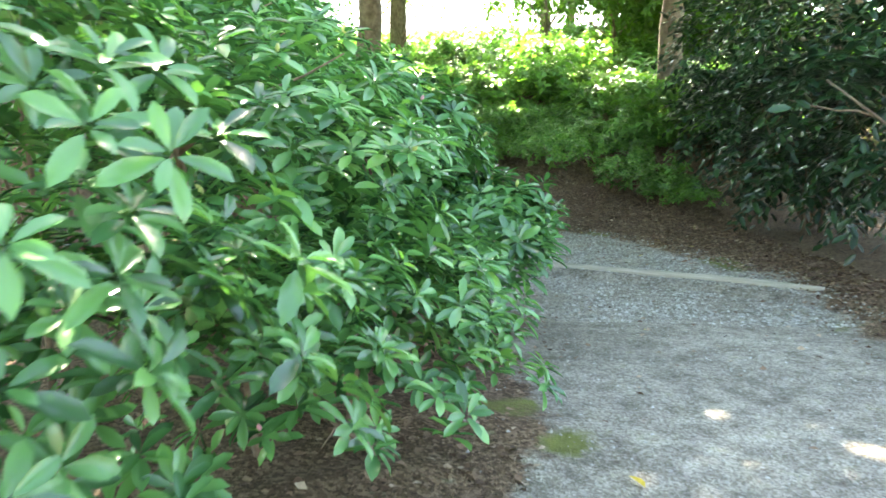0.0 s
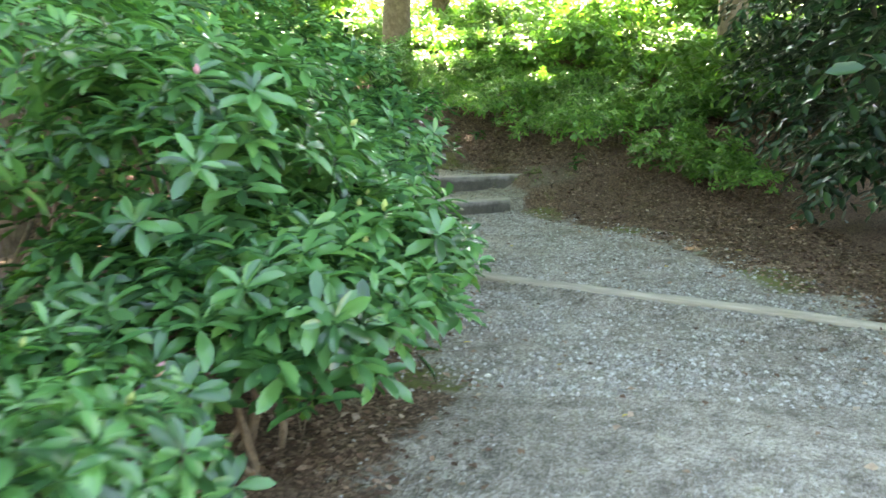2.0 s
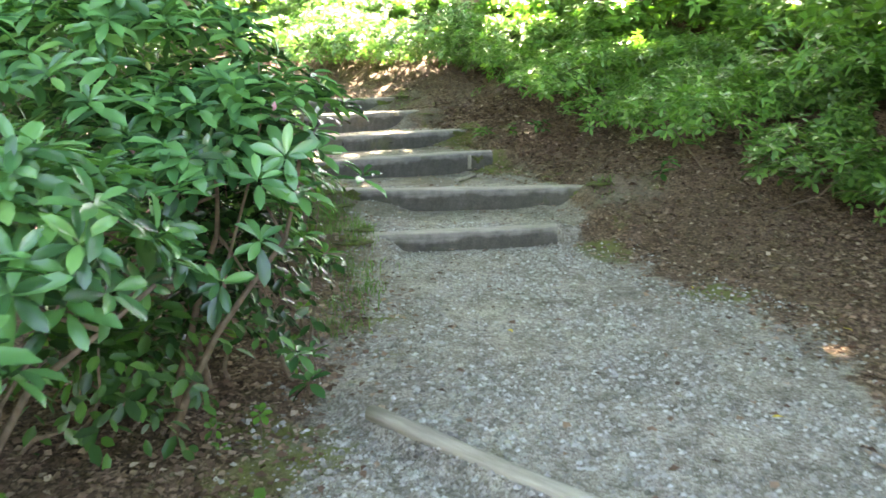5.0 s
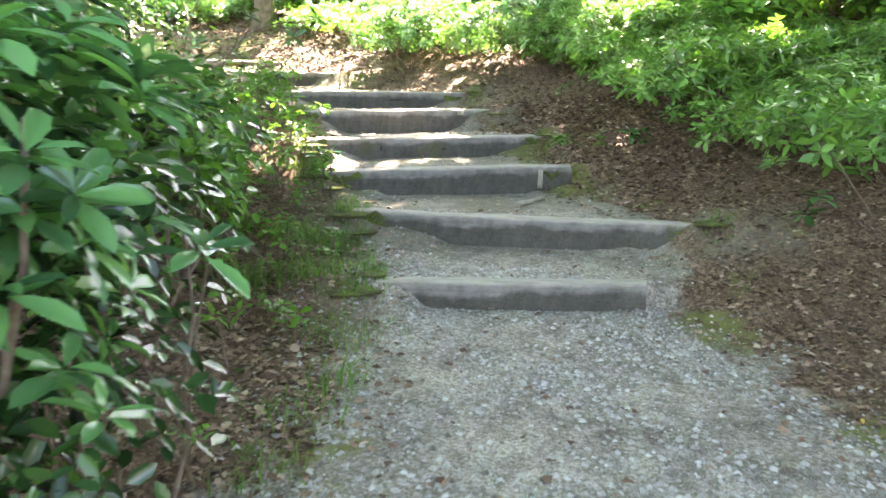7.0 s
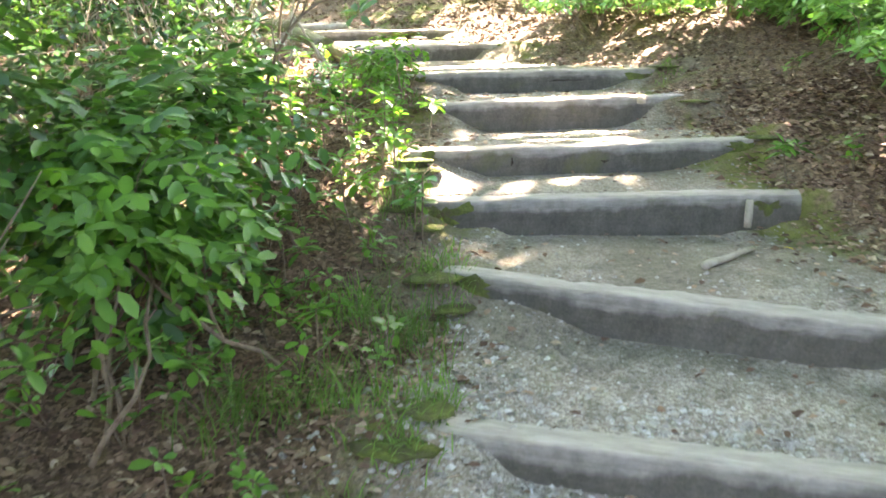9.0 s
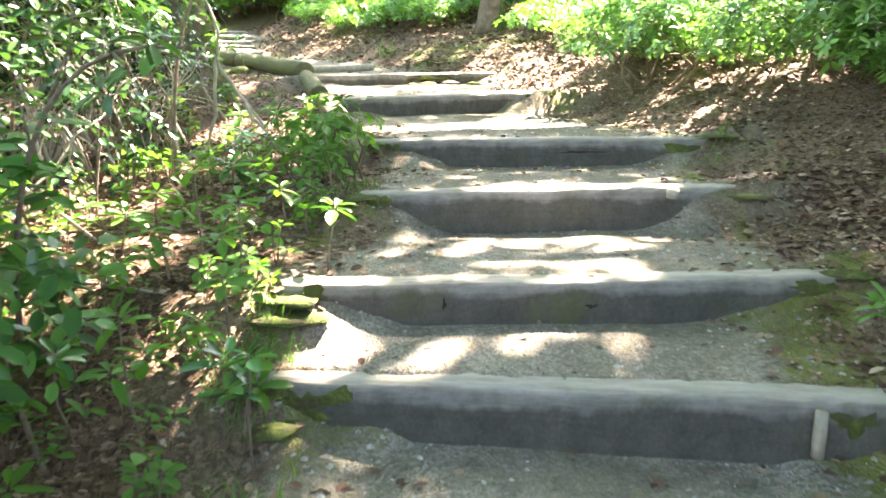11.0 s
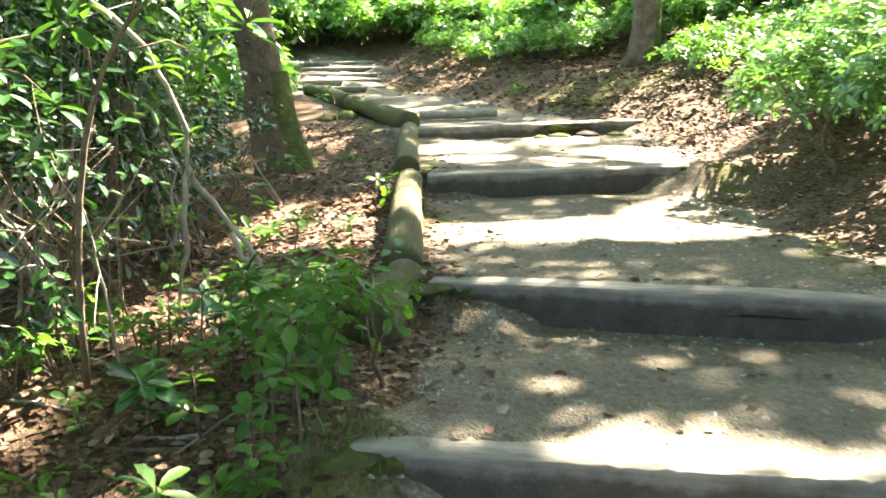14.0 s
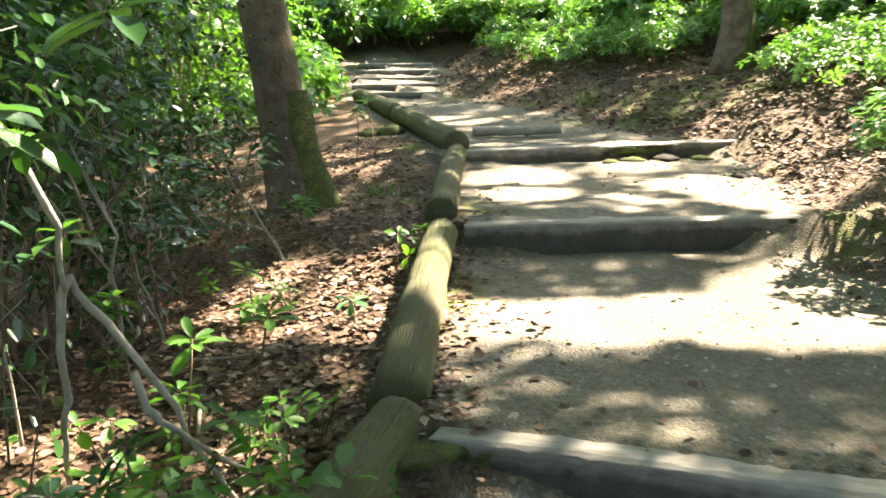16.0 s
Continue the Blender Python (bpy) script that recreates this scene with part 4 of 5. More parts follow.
LEAFY = "loose green sapling thicket with thin brown stems over leaf litter"
BARE = "tangled shrub with bare pale stems and small dark leaves"
for a in [
    (-0.50, 5.30, [ball(0, 0, 1.0, 0.55, 0.7), ball(0.1, -0.25, 0.5, 0.5, 0.4)], 280, 0.092, LEAFY, 6, GLOSSY, 0),
    (-2.5, 6.75, [ball(0, 0, 1.25, 0.7, 0.7)], 220, 0.105, LEAFY, 6, SHADED, 0),
    (-2.35, 7.55, [ball(0, 0, 0.8, 0.6, 0.55), ball(0.1, 0, 0.4, 0.5)], 230, 0.11, LEAFY, 5, SHADED, 0),
    (-2.0, 7.35, [ball(0, 0, 0.7, 0.5, 0.4)], 130, 0.105, LEAFY, 5, SAPLING, 0),
    (-2.75, 8.3, [ball(0, 0, 0.65, 0.55, 0.5)], 150, 0.11, LEAFY, 4, SHADED, 0),
    (-0.55, 4.35, [ball(0, 0, 0.4, 0.5, 0.35)], 110, 0.10, LEAFY, 4, SHADED, 0),
    (-3.72, 10.62, [ball(0, 0, 0.34, 0.24, 0.2), ball(-0.12, -0.1, 0.25, 0.2)], 46, 0.08, LEAFY, 4, SAPLING, 0),
    (-3.3, 7.4, [ball(0, 0, 1.5, 1.1, 1.4), ball(0, 0, 0.7, 0.8)], 330, 0.075, BARE, 7, GLOSSY, 3),
    (-4.1, 8.6, [ball(0, 0, 1.5, 1.1, 1.4), ball(0, 0, 0.6, 0.8)], 330, 0.075, BARE, 8, GLOSSY, 8),
    (-5.0, 9.5, [ball(0, 0, 1.6, 1.0, 1.3), ball(0.1, 0.1, 0.7, 0.7)], 300, 0.08, BARE, 8, GLOSSY, 8),
    (-6.4, 10.0, [ball(0, 0, 1.6, 1.2, 1.5), ball(0, 0, 0.6, 0.9)], 330, 0.07, BARE, 8, GLOSSY, 4),
    (-8.2, 10.6, [ball(0, 0, 1.4, 1.2, 1.4), ball(0, 0, 0.6, 0.9)], 300, 0.08, BARE, 6, GLOSSY, 2),
    (-7.35, 11.25, [ball(0, 0, 0.55, 0.55, 0.5)], 130, 0.06, BARE, 5, GLOSSY, 1),
    (-6.5, 10.75, [ball(0, 0, 0.5, 0.5, 0.4), ball(-0.2, -0.3, 0.9, 0.5)], 140, 0.065, BARE, 5, GLOSSY, 2),
    (-5.7, 9.0, [ball(0, 0, 1.9, 0.9, 1.0), ball(0.2, 0.1, 1.0, 0.8)], 260, 0.085, BARE, 6, GLOSSY, 6),
    (-6.05, 10.3, [ball(0, 0, 1.3, 0.55, 0.7), ball(-0.2, -0.2, 1.9, 0.5)], 170, 0.085, LEAFY, 5, SHADED, 5),
    (-7.1, 10.5, [ball(0, 0, 1.2, 0.8, 0.9), ball(0, 0, 2.1, 0.8)], 220, 0.08, BARE, 5, GLOSSY, 2),
    (-10.2, 11.4, [ball(0, 0, 1.4, 1.3, 1.4), ball(0, 0, 2.2, 1.0)], 300, 0.09, LEAFY, 6, SAPLING, 1),
    (-12.8, 12.2, [ball(0, 0, 1.5, 1.5, 1.5), ball(0, 0, 2.4, 1.2)], 300, 0.1, LEAFY, 6, SAPLING, 0),
    (-5.2, 6.8, [ball(0, 0, 1.7, 1.5, 1.7), ball(0, 0, 2.8, 1.2)], 330, 0.09, BARE, 6, GLOSSY, 2),
    (-7.6, 8.0, [ball(0, 0, 1.8, 1.6, 1.8), ball(0, 0, 3.0, 1.2)], 330, 0.09, BARE, 6, GLOSSY, 2),
    (-11.5, 9.2, [ball(0, 0, 1.8, 1.8, 1.8), ball(0, 0, 3.0, 1.4)], 330, 0.11, LEAFY, 6, GLOSSY, 0),
    (-17, 13.5, [ball(0, 0, 1.8, 2.0, 1.8), ball(0, 0, 3.0, 1.4)], 330, 0.13, LEAFY, 6, SAPLING, 0),
]:
    thicket(*a)


def bare_sapling(x, y):
    ob = thing("bare_sapling", on_ground(x, y), "leafless sapling with pale curving branches and a few leaves", "sapling")
    runs = [((0.15, -0.45, 1.45), (0.22, -0.05, 1.10), (0.10, -0.10, 0.72)), ((0.10, -0.10, 0.74), (0.16, -0.14, 0.40), (-0.06, -0.16, -0.05)), ((0.10, -0.10, 0.74), (0.10, 0.05, 0.45), (0.36, 0.28, -0.04)),
            ((0.17, 0.06, 0.44), (0.30, 0.10, 0.28), (0.18, 0.42, 0.0))]
    for q in runs:
        t = np.linspace(0, 1, 12)[:, None]
        p = (1 - t) ** 2 * np.array(q[0]) + 2 * t * (1 - t) * np.array(q[1]) + t ** 2 * np.array(q[2])
        p = p + np.cumsum(rng.normal(0, 0.008, p.shape), 0)
        part("branch", tube(p, np.linspace(0.014, 0.008, 12), 8, 0.12), PALE, ob)
    tips = np.array([(0.3, 0.3, 0.3), (0.36, 0.25, 0.22), (0.12, -0.1, 0.9), (0.15, -0.45, 1.45), (0.2, -0.2, 1.2), (0.18, 0.4, 0.12)])
    part("leaves", whorls(tips, np.array([[0, 0, 1.0]] * 6) + rng.normal(0, 0.4, (6, 3)), 6, 0.12, 0.4, 0.4), SAPLING, ob)


bare_sapling(-4.75, 10.5)
bare_sapling(-5.6, 9.7)


def tangled_stems(x, y, n, reach, tall):
    """Thin bare stems that arch over one another."""
    ob = thing("bare_shrub", on_ground(x, y), "tangle of thin pale bare stems arching over the leaf litter", "shrub", "bare stems beside the steps")
    for i in range(n):
        a = rng.uniform(0, 6.28)
        foot = np.array([rng.normal(0, reach * 0.35), rng.normal(0, reach * 0.35), -0.05])
        d = np.array([math.cos(a), math.sin(a), 0]) * reach * rng.uniform(0.4, 1.2)
        h = tall * rng.uniform(0.4, 1.1)
        t = np.linspace(0, 1, 14)[:, None]
        p = foot + d * t ** 1.4 + np.array([0, 0, h]) * (t * (1.75 - rng.uniform(0.6, 1.1) * t))
        p = p + np.cumsum(rng.normal(0, 0.011, p.shape), 0) * t
        r = rng.uniform(0.004, 0.009)
        stem = part("stem", tube(p, np.linspace(r, r * 0.45, 14), 6, 0.1), PALE if i % 2 else TWIG, ob)
        for k in (6, 9, 11):
            e = p[k] + rng.normal(0, 0.16, 3) + np.array([0, 0, 0.05])
            part("twig", tube(wander(p[k], e, 5, 0.012), np.linspace(r * 0.5, r * 0.25, 5), 5), PALE, stem)


tangled_stems(-4.6, 9.9, 6, 0.55, 1.2)
tangled_stems(-5.35, 10.2, 6, 0.6, 1.4)
tangled_stems(-4.1, 9.3, 5, 0.5, 1.0)
tangled_stems(-6.3, 10.8, 5, 0.5, 1.2)


def arching_sapling(x, y, tip, leaf):
    ob = thing("arching_sapling", on_ground(x, y), "arching rhododendron sapling with large leaves hanging over the steps", "sapling", "arching saplings")
    foot = np.array(ob.location)
    e = np.array(tip) - foot
    t = np.linspace(0, 1, 12)[:, None]
    p = t * (2 - t) * np.array([0, 0, e[2] * 1.08]) + t ** 2 * np.array([e[0], e[1], -0.08 * e[2]])
    stem = part("stem", tube(p, np.linspace(0.014, 0.005, 12), 7, 0.1), TWIG, ob)
    pos = []
    for k in range(6, 12):
        d = rng.normal(0, 1, 3) * np.array([0.16, 0.16, 0.10])
        pos.append(p[k] + d)
        part("twig", tube(np.array([p[k - 1], p[k] + d * 0.5, p[k] + d]), [0.005, 0.004, 0.003], 5), TWIG, stem)
    pos = np.array(pos)
    part("leaves", whorls(pos, np.array([[0, 0, 1.0]] * len(pos)) + rng.normal(0, 0.35, pos.shape), 8, leaf, 0.4, 0.35), SHADED, ob)


arching_sapling(-4.2, 9.85, (-3.35, 10.35, 2.50), 0.14)
arching_sapling(-2.75, 8.55, (-2.05, 8.95, 1.78), 0.13)
arching_sapling(-5.1, 9.2, (-4.4, 9.8, 2.3), 0.13)
arching_sapling(-1.42, 6.5, (-1.8, 6.2, 1.6), 0.11)


def dark_sapling(x, y):
    ob = thing("dark_sapling", on_ground(x, y), "slim sapling with a curved dark stem and fresh green leaves", "sapling")
    p = wander((0, 0, -0.05), (-0.13, 0.05, 1.0), 10, 0.012)
    p[:, 0] += 0.10 * np.sin(np.linspace(0, math.pi, 10))
    stem = part("stem", tube(p, np.linspace(0.017, 0.008, 10), 8, 0.1), TWIG, ob)
    tips = np.array([(0.3, 0.1, 0.95), (0.1, 0.3, 1.1), (-0.3, 0.0, 1.05), (-0.1, -0.25, 0.9), (0.35, -0.15, 0.75), (-0.35, 0.25, 0.85), (0.0, 0.0, 1.25), (0.2, 0.2, 0.7)])
    for q in tips:
        part("twig", tube(wander(p[6], q, 5, 0.015), np.linspace(0.006, 0.003, 5), 5), TWIG, stem)
    part("leaves", whorls(np.repeat(tips, 3, 0) + rng.normal(0, 0.09, (24, 3)), rng.normal(0, 0.4, (24, 3)) + np.array([0, 0, 1.0]), 6, 0.10, 0.5, 0.4), SAPLING, ob)


dark_sapling(-1.70, 6.61)


# seedlings: a rosette or two on a short stem
def seedling(x, y, tall, leaf, label="young rhododendron seedling with a rosette of leaves in the litter"):
    ob = thing("seedling", on_ground(x, y), label, "seedling", "seedlings in the leaf litter")
    tip = np.array([rng.normal(0, 0.04), rng.normal(0, 0.04), tall])
    part("stem", tube(wander((0, 0, -0.03), tip, 5, 0.01), np.linspace(0.006, 0.004, 5), 6), TWIG, ob)
    pos = np.array([tip] + [tip * rng.uniform(0.5, 0.9) + rng.normal(0, 0.06, 3) for _ in range(int(rng.integers(0, 3)))])
    part("leaves", whorls(pos, np.array([[0, 0, 1.0]] * len(pos)) + rng.normal(0, 0.25, (len(pos), 3)), 9, leaf, 0.42, 0.3), RHODO if rng.random() < 0.5 else SAPLING, ob)
    return ob


for x, y, tall, leaf in [
    (-3.75, 9.99, 0.22, 0.15), (-3.52, 9.42, 0.2, 0.15), (-3.22, 9.11, 0.2, 0.14), (-3.21, 10.14, 0.15, 0.11), (-5.2, 11.05, 0.30, 0.13), (-5.04, 10.75, 0.34, 0.14),
    (-5.7, 11.67, 0.12, 0.12), (-5.6, 10.6, 0.38, 0.13), (-4.5, 10.55, 0.25, 0.14), (-6.2, 11.28, 0.3, 0.12), (-7.25, 11.9, 0.25, 0.15), (-2.5, 9.75, 0.3, 0.14),
    (-3.0, 9.9, 0.3, 0.13), (-1.95, 9.0, 0.3, 0.14), (-0.55, 10.9, 0.2, 0.13), (0.1, 11.0, 0.2, 0.13), (1.65, 9.3, 0.25, 0.14), (0.4, 11.3, 0.25, 0.13),
    (0.40, 3.3, 0.22, 0.14), (0.5, 3.8, 0.15, 0.13), (0.28, 2.55, 0.25, 0.15), (0.2, 3.05, 0.28, 0.15), (0.15, 5.0, 0.25, 0.13), (-1.75, 7.2, 0.35, 0.13), (-1.5, 7.9, 0.3, 0.12),
    (-2.1, 8.2, 0.4, 0.12), (-2.4, 8.6, 0.35, 0.13), (-2.9, 9.2, 0.3, 0.12), (-0.9, 6.6, 0.3, 0.11), (-3.55, 10.6, 0.35, 0.12), (-3.9, 10.45, 0.4, 0.12), (-4.2, 10.3, 0.3, 0.12), (-9.4, 13.3, 0.6, 0.14), (-9.6, 13.15, 0.5, 0.14)]:
    seedling(x, y, tall, leaf)
for k, u, f, tall in [(2, -1.12, 0.05, 0.42), (2, -1.28, -0.25, 0.5), (3, -1.15, -0.05, 0.45), (1, -1.22, 0.35, 0.4), (3, -1.3, 0.2, 0.5), (4, -1.15, 0.0, 0.4)]:
    seedling(*at_step(k, u, f), tall, 0.125)


def sprig_field(n):
    made = []
    for i in range(n * 6):
        x, y = (rng.uniform(-7.5, 1.2), rng.uniform(1.5, 13)) if i % 5 < 2 else (rng.uniform(-5.0, -0.8), rng.uniform(6.6, 11.2))
        side, half, along = (float(a[0]) for a in beside(np.array([x]), np.array([y])))
        over = abs(side) - half
        if not 0.1 < over < 1.7 or side > 0 and (y < 8 or over < 0.4) or len(made) >= n:
            continue
        if len(made) < 6:
            ob = thing("sprig", on_ground(x, y), "small green woodland plant growing through the leaf litter", "plant", "small plants in the litter")
            k = int(rng.integers(2, 5))
            pos = rng.normal(0, 0.05, (k, 3))
            pos[:, 2] = rng.uniform(0.06, 0.2, k)
            part("leaves", whorls(pos, rng.normal(0, 0.3, (k, 3)) + np.array([0, 0, 1.0]), 5, 0.065, 0.6, 0.1), SAPLING, ob)
            part("stalk", joined([tube(np.array([(0, 0, -0.02), q * 0.6, q]), [0.003, 0.003, 0.002], 5) for q in pos]), TWIG, ob)
            made.append(ob)
        else:
            z = rng.uniform(0.7, 1.4)
            made.append(copy_thing(made[int(rng.integers(6))], Matrix.Translation(on_ground(x, y)) @ Matrix.Rotation(rng.uniform(0, 6.28), 4, "Z") @ Matrix.Diagonal((z, z, z, 1))))


sprig_field(190)


def grass_tuft(x, y, n, tall, spread=0.09):
    """Arching blades, each a narrow strip bent over by its weight."""
    g = on_ground(x, y)
    base = np.concatenate([rng.normal(0, spread, (n, 2)), np.zeros((n, 1))], 1)
    base[:, 2] = height(base[:, 0] + x, base[:, 1] + y) - g.z - 0.01
    out = unit(np.concatenate([rng.normal(0, 1, (n, 2)), np.zeros((n, 1))], 1))
    ln = tall * rng.uniform(0.5, 1.3, n)
    bend = rng.uniform(0.4, 1.25, n)
    t = np.linspace(0, 1, 5)
    rise = (t[None] - 0.55 * bend[:, None] * t[None] ** 2.2) * ln[:, None]
    run = 0.75 * bend[:, None] * t[None] ** 1.7 * ln[:, None]
    mid = base[:, None] + out[:, None] * run[..., None] + np.array([0, 0, 1.0]) * rise[..., None]
    side = np.cross(out, np.array([0, 0, 1.0]))[:, None] * (np.array([0.0026, 0.0030, 0.0026, 0.0018, 0.0004])[None, :, None])
    v = np.stack([mid - side, mid + side], 2).reshape(-1, 3)
    q = np.array([(2 * i, 2 * i + 1, 2 * i + 3, 2 * i + 2) for i in range(4)])
    ob = part("grass_tuft", (v, [(q[None] + (np.arange(n) * 10)[:, None, None]).reshape(-1, 4)]), GRASS, None)
    ob.location = g
    return tagged(ob, "tuft of thin green grass in the leaf litter", "grass", "grass tufts along the path", "stuff")


for x, y, n, tall, spread in [(-1.5, 7.45, 150, 0.26, 0.10), (-1.75, 8.3, 150, 0.24, 0.12), (-1.45, 8.35, 150, 0.20, 0.1), (-0.35, 6.75, 90, 0.16, 0.1), (-0.3, 6.35, 90, 0.14, 0.1), (-1.25, 7.75, 160, 0.24, 0.12), (-1.35, 8.25, 120, 0.18, 0.12),
                              (-11.6, 17.5, 60, 0.35, 0.1), (-2.2, 9.2, 90, 0.16, 0.1), (-0.7, 7.3, 140, 0.15, 0.14), (-8.3, 12.9, 60, 0.2, 0.1), (-1.0, 7.9, 120, 0.14, 0.12), (-0.15, 5.9, 90, 0.12, 0.12), (-1.62, 8.75, 90, 0.12, 0.12)]:
    grass_tuft(x, y, n, tall, spread)
for k, u, f, tall in [(0, -1.02, -0.1, 0.13), (0, -0.93, 0.12, 0.10), (1, -1.04, 0.0, 0.17), (1, -0.93, -0.16, 0.12), (2, -1.04, -0.06, 0.15), (3, -1.0, -0.12, 0.12), (4, -1.03, 0.05, 0.12), (5, 1.02, -0.1, 0.1), (1, 1.02, -0.1, 0.09)]:
    x, y = at_step(k, u, f)
    grass_tuft(x, y, 70, tall, 0.07)


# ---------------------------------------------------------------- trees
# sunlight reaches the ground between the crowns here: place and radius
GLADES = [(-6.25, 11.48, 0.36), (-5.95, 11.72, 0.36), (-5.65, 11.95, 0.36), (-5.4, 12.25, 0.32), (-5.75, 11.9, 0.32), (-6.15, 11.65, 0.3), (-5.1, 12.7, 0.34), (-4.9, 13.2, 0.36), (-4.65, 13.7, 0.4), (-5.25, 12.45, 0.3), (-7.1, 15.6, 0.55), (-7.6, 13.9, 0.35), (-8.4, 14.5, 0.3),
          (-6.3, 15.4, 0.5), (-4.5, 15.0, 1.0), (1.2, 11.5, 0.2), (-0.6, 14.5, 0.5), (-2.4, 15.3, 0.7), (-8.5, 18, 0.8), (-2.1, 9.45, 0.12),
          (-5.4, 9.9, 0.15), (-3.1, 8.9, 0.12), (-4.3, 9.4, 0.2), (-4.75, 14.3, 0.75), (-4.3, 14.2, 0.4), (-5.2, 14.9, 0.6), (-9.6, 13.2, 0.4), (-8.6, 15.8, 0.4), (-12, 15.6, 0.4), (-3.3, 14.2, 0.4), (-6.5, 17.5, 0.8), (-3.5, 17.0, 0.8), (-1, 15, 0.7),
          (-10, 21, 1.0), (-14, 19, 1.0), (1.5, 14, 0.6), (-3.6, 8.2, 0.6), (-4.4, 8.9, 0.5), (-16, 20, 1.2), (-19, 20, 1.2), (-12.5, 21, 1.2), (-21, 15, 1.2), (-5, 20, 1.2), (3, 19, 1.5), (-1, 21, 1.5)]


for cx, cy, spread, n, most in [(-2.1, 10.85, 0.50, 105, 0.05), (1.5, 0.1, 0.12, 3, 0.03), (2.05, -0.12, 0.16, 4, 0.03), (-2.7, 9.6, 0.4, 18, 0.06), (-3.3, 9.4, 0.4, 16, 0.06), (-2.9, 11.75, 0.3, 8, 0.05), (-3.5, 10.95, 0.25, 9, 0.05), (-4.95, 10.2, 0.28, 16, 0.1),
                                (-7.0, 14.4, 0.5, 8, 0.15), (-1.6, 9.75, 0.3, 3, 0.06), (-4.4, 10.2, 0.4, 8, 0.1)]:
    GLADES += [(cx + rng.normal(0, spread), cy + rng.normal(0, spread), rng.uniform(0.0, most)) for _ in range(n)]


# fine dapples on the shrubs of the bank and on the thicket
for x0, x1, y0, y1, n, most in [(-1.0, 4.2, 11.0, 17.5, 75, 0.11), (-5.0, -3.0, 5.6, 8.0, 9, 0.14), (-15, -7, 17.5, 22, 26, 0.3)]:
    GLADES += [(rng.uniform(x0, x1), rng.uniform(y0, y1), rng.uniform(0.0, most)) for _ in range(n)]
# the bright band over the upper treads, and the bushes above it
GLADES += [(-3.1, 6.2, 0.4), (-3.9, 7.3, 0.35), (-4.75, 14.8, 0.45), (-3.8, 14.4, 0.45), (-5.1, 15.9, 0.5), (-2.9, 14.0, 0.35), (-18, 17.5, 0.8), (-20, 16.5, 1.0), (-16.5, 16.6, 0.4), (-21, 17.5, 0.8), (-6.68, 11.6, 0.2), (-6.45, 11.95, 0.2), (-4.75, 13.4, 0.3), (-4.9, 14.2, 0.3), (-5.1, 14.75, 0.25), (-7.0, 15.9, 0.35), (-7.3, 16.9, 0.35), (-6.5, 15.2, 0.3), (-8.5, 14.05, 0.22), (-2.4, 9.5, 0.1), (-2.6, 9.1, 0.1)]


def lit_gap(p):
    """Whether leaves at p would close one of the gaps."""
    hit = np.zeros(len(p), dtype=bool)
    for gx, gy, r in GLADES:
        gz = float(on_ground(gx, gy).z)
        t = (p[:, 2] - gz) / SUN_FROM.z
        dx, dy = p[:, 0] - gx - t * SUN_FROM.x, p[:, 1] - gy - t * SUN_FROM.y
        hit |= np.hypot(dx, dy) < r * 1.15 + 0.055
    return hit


def tree(x, y, radius, tall, lean, crown, label, moss=0.0, name="tree", leaves=1150, low=4.5):
    """Tapered trunk with root flare, limbs, and a crown of many leaf sprays. lean: shift of the top."""
    foot = on_ground(x, y, -0.15)
    ob = thing(name, foot, label, "tree", "woodland trees")
    n = 14
    t = np.linspace(0, 1, n) ** 1.5
    p = np.stack([lean[0] * t, lean[1] * t, tall * t], 1)
    p[2:-1, :2] += rng.normal(0, 0.03, (n - 3, 2))
    r = radius * (1 - 0.72 * t) * (1 + 0.75 * np.exp(-p[:, 2] / 0.28))
    trunk = part("trunk", tube(p, r, 18, 0.05), MOSSY if moss > 0.5 else BARK, ob)
    if 0 < moss <= 0.5:
        k = 6
        z = np.linspace(0, 1.1, k)
        q = np.stack([np.interp(z, p[:, 2], p[:, 0]), np.interp(z, p[:, 2], p[:, 1]), z], 1)
        rr = np.interp(z, p[:, 2], r) * np.linspace(0.97, 0.90, k)
        q[:, :2] += np.array([0.025, 0.045])
        part("moss", tube(q, rr, 18, 0.06), MOSSY, trunk, "green moss on the foot of the trunk")
    cx, cy, cz, cr, ch = crown
    lobes = []
    for i in range(7):
        a = i * 0.9 + rng.uniform(-0.3, 0.3)
        d = cr * rng.uniform(0.45, 0.75)
        c = np.array([cx + d * math.cos(a), cy + d * math.sin(a), cz + rng.uniform(-0.3, 0.3) * ch])
        lobes.append((*c, cr * 0.5, cr * 0.5, ch * 0.45))
        s = p[np.searchsorted(p[:, 2], max(low, c[2] - 2.5)) - 1 if c[2] - 2.5 < tall else -2]
        part("limb", tube(wander(s, c, 7, 0.12), np.linspace(radius * 0.3, 0.02, 7), 7, 0.08), BARK, trunk)
    lobes.append((cx, cy, cz + 0.3 * ch, cr * 0.7, cr * 0.7, ch * 0.6))
    pos, out = on_lobes(lobes, leaves, -1.0, 0.9)
    way = unit(out + rng.normal(0, 0.7, pos.shape))
    v, f = sprays(pos, way, 6, 0.7, 0.27, 0.55, 0.25, True)
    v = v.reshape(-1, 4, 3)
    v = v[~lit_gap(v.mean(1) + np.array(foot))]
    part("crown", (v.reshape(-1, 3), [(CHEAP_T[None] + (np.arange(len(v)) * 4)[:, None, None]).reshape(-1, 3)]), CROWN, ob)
    return ob


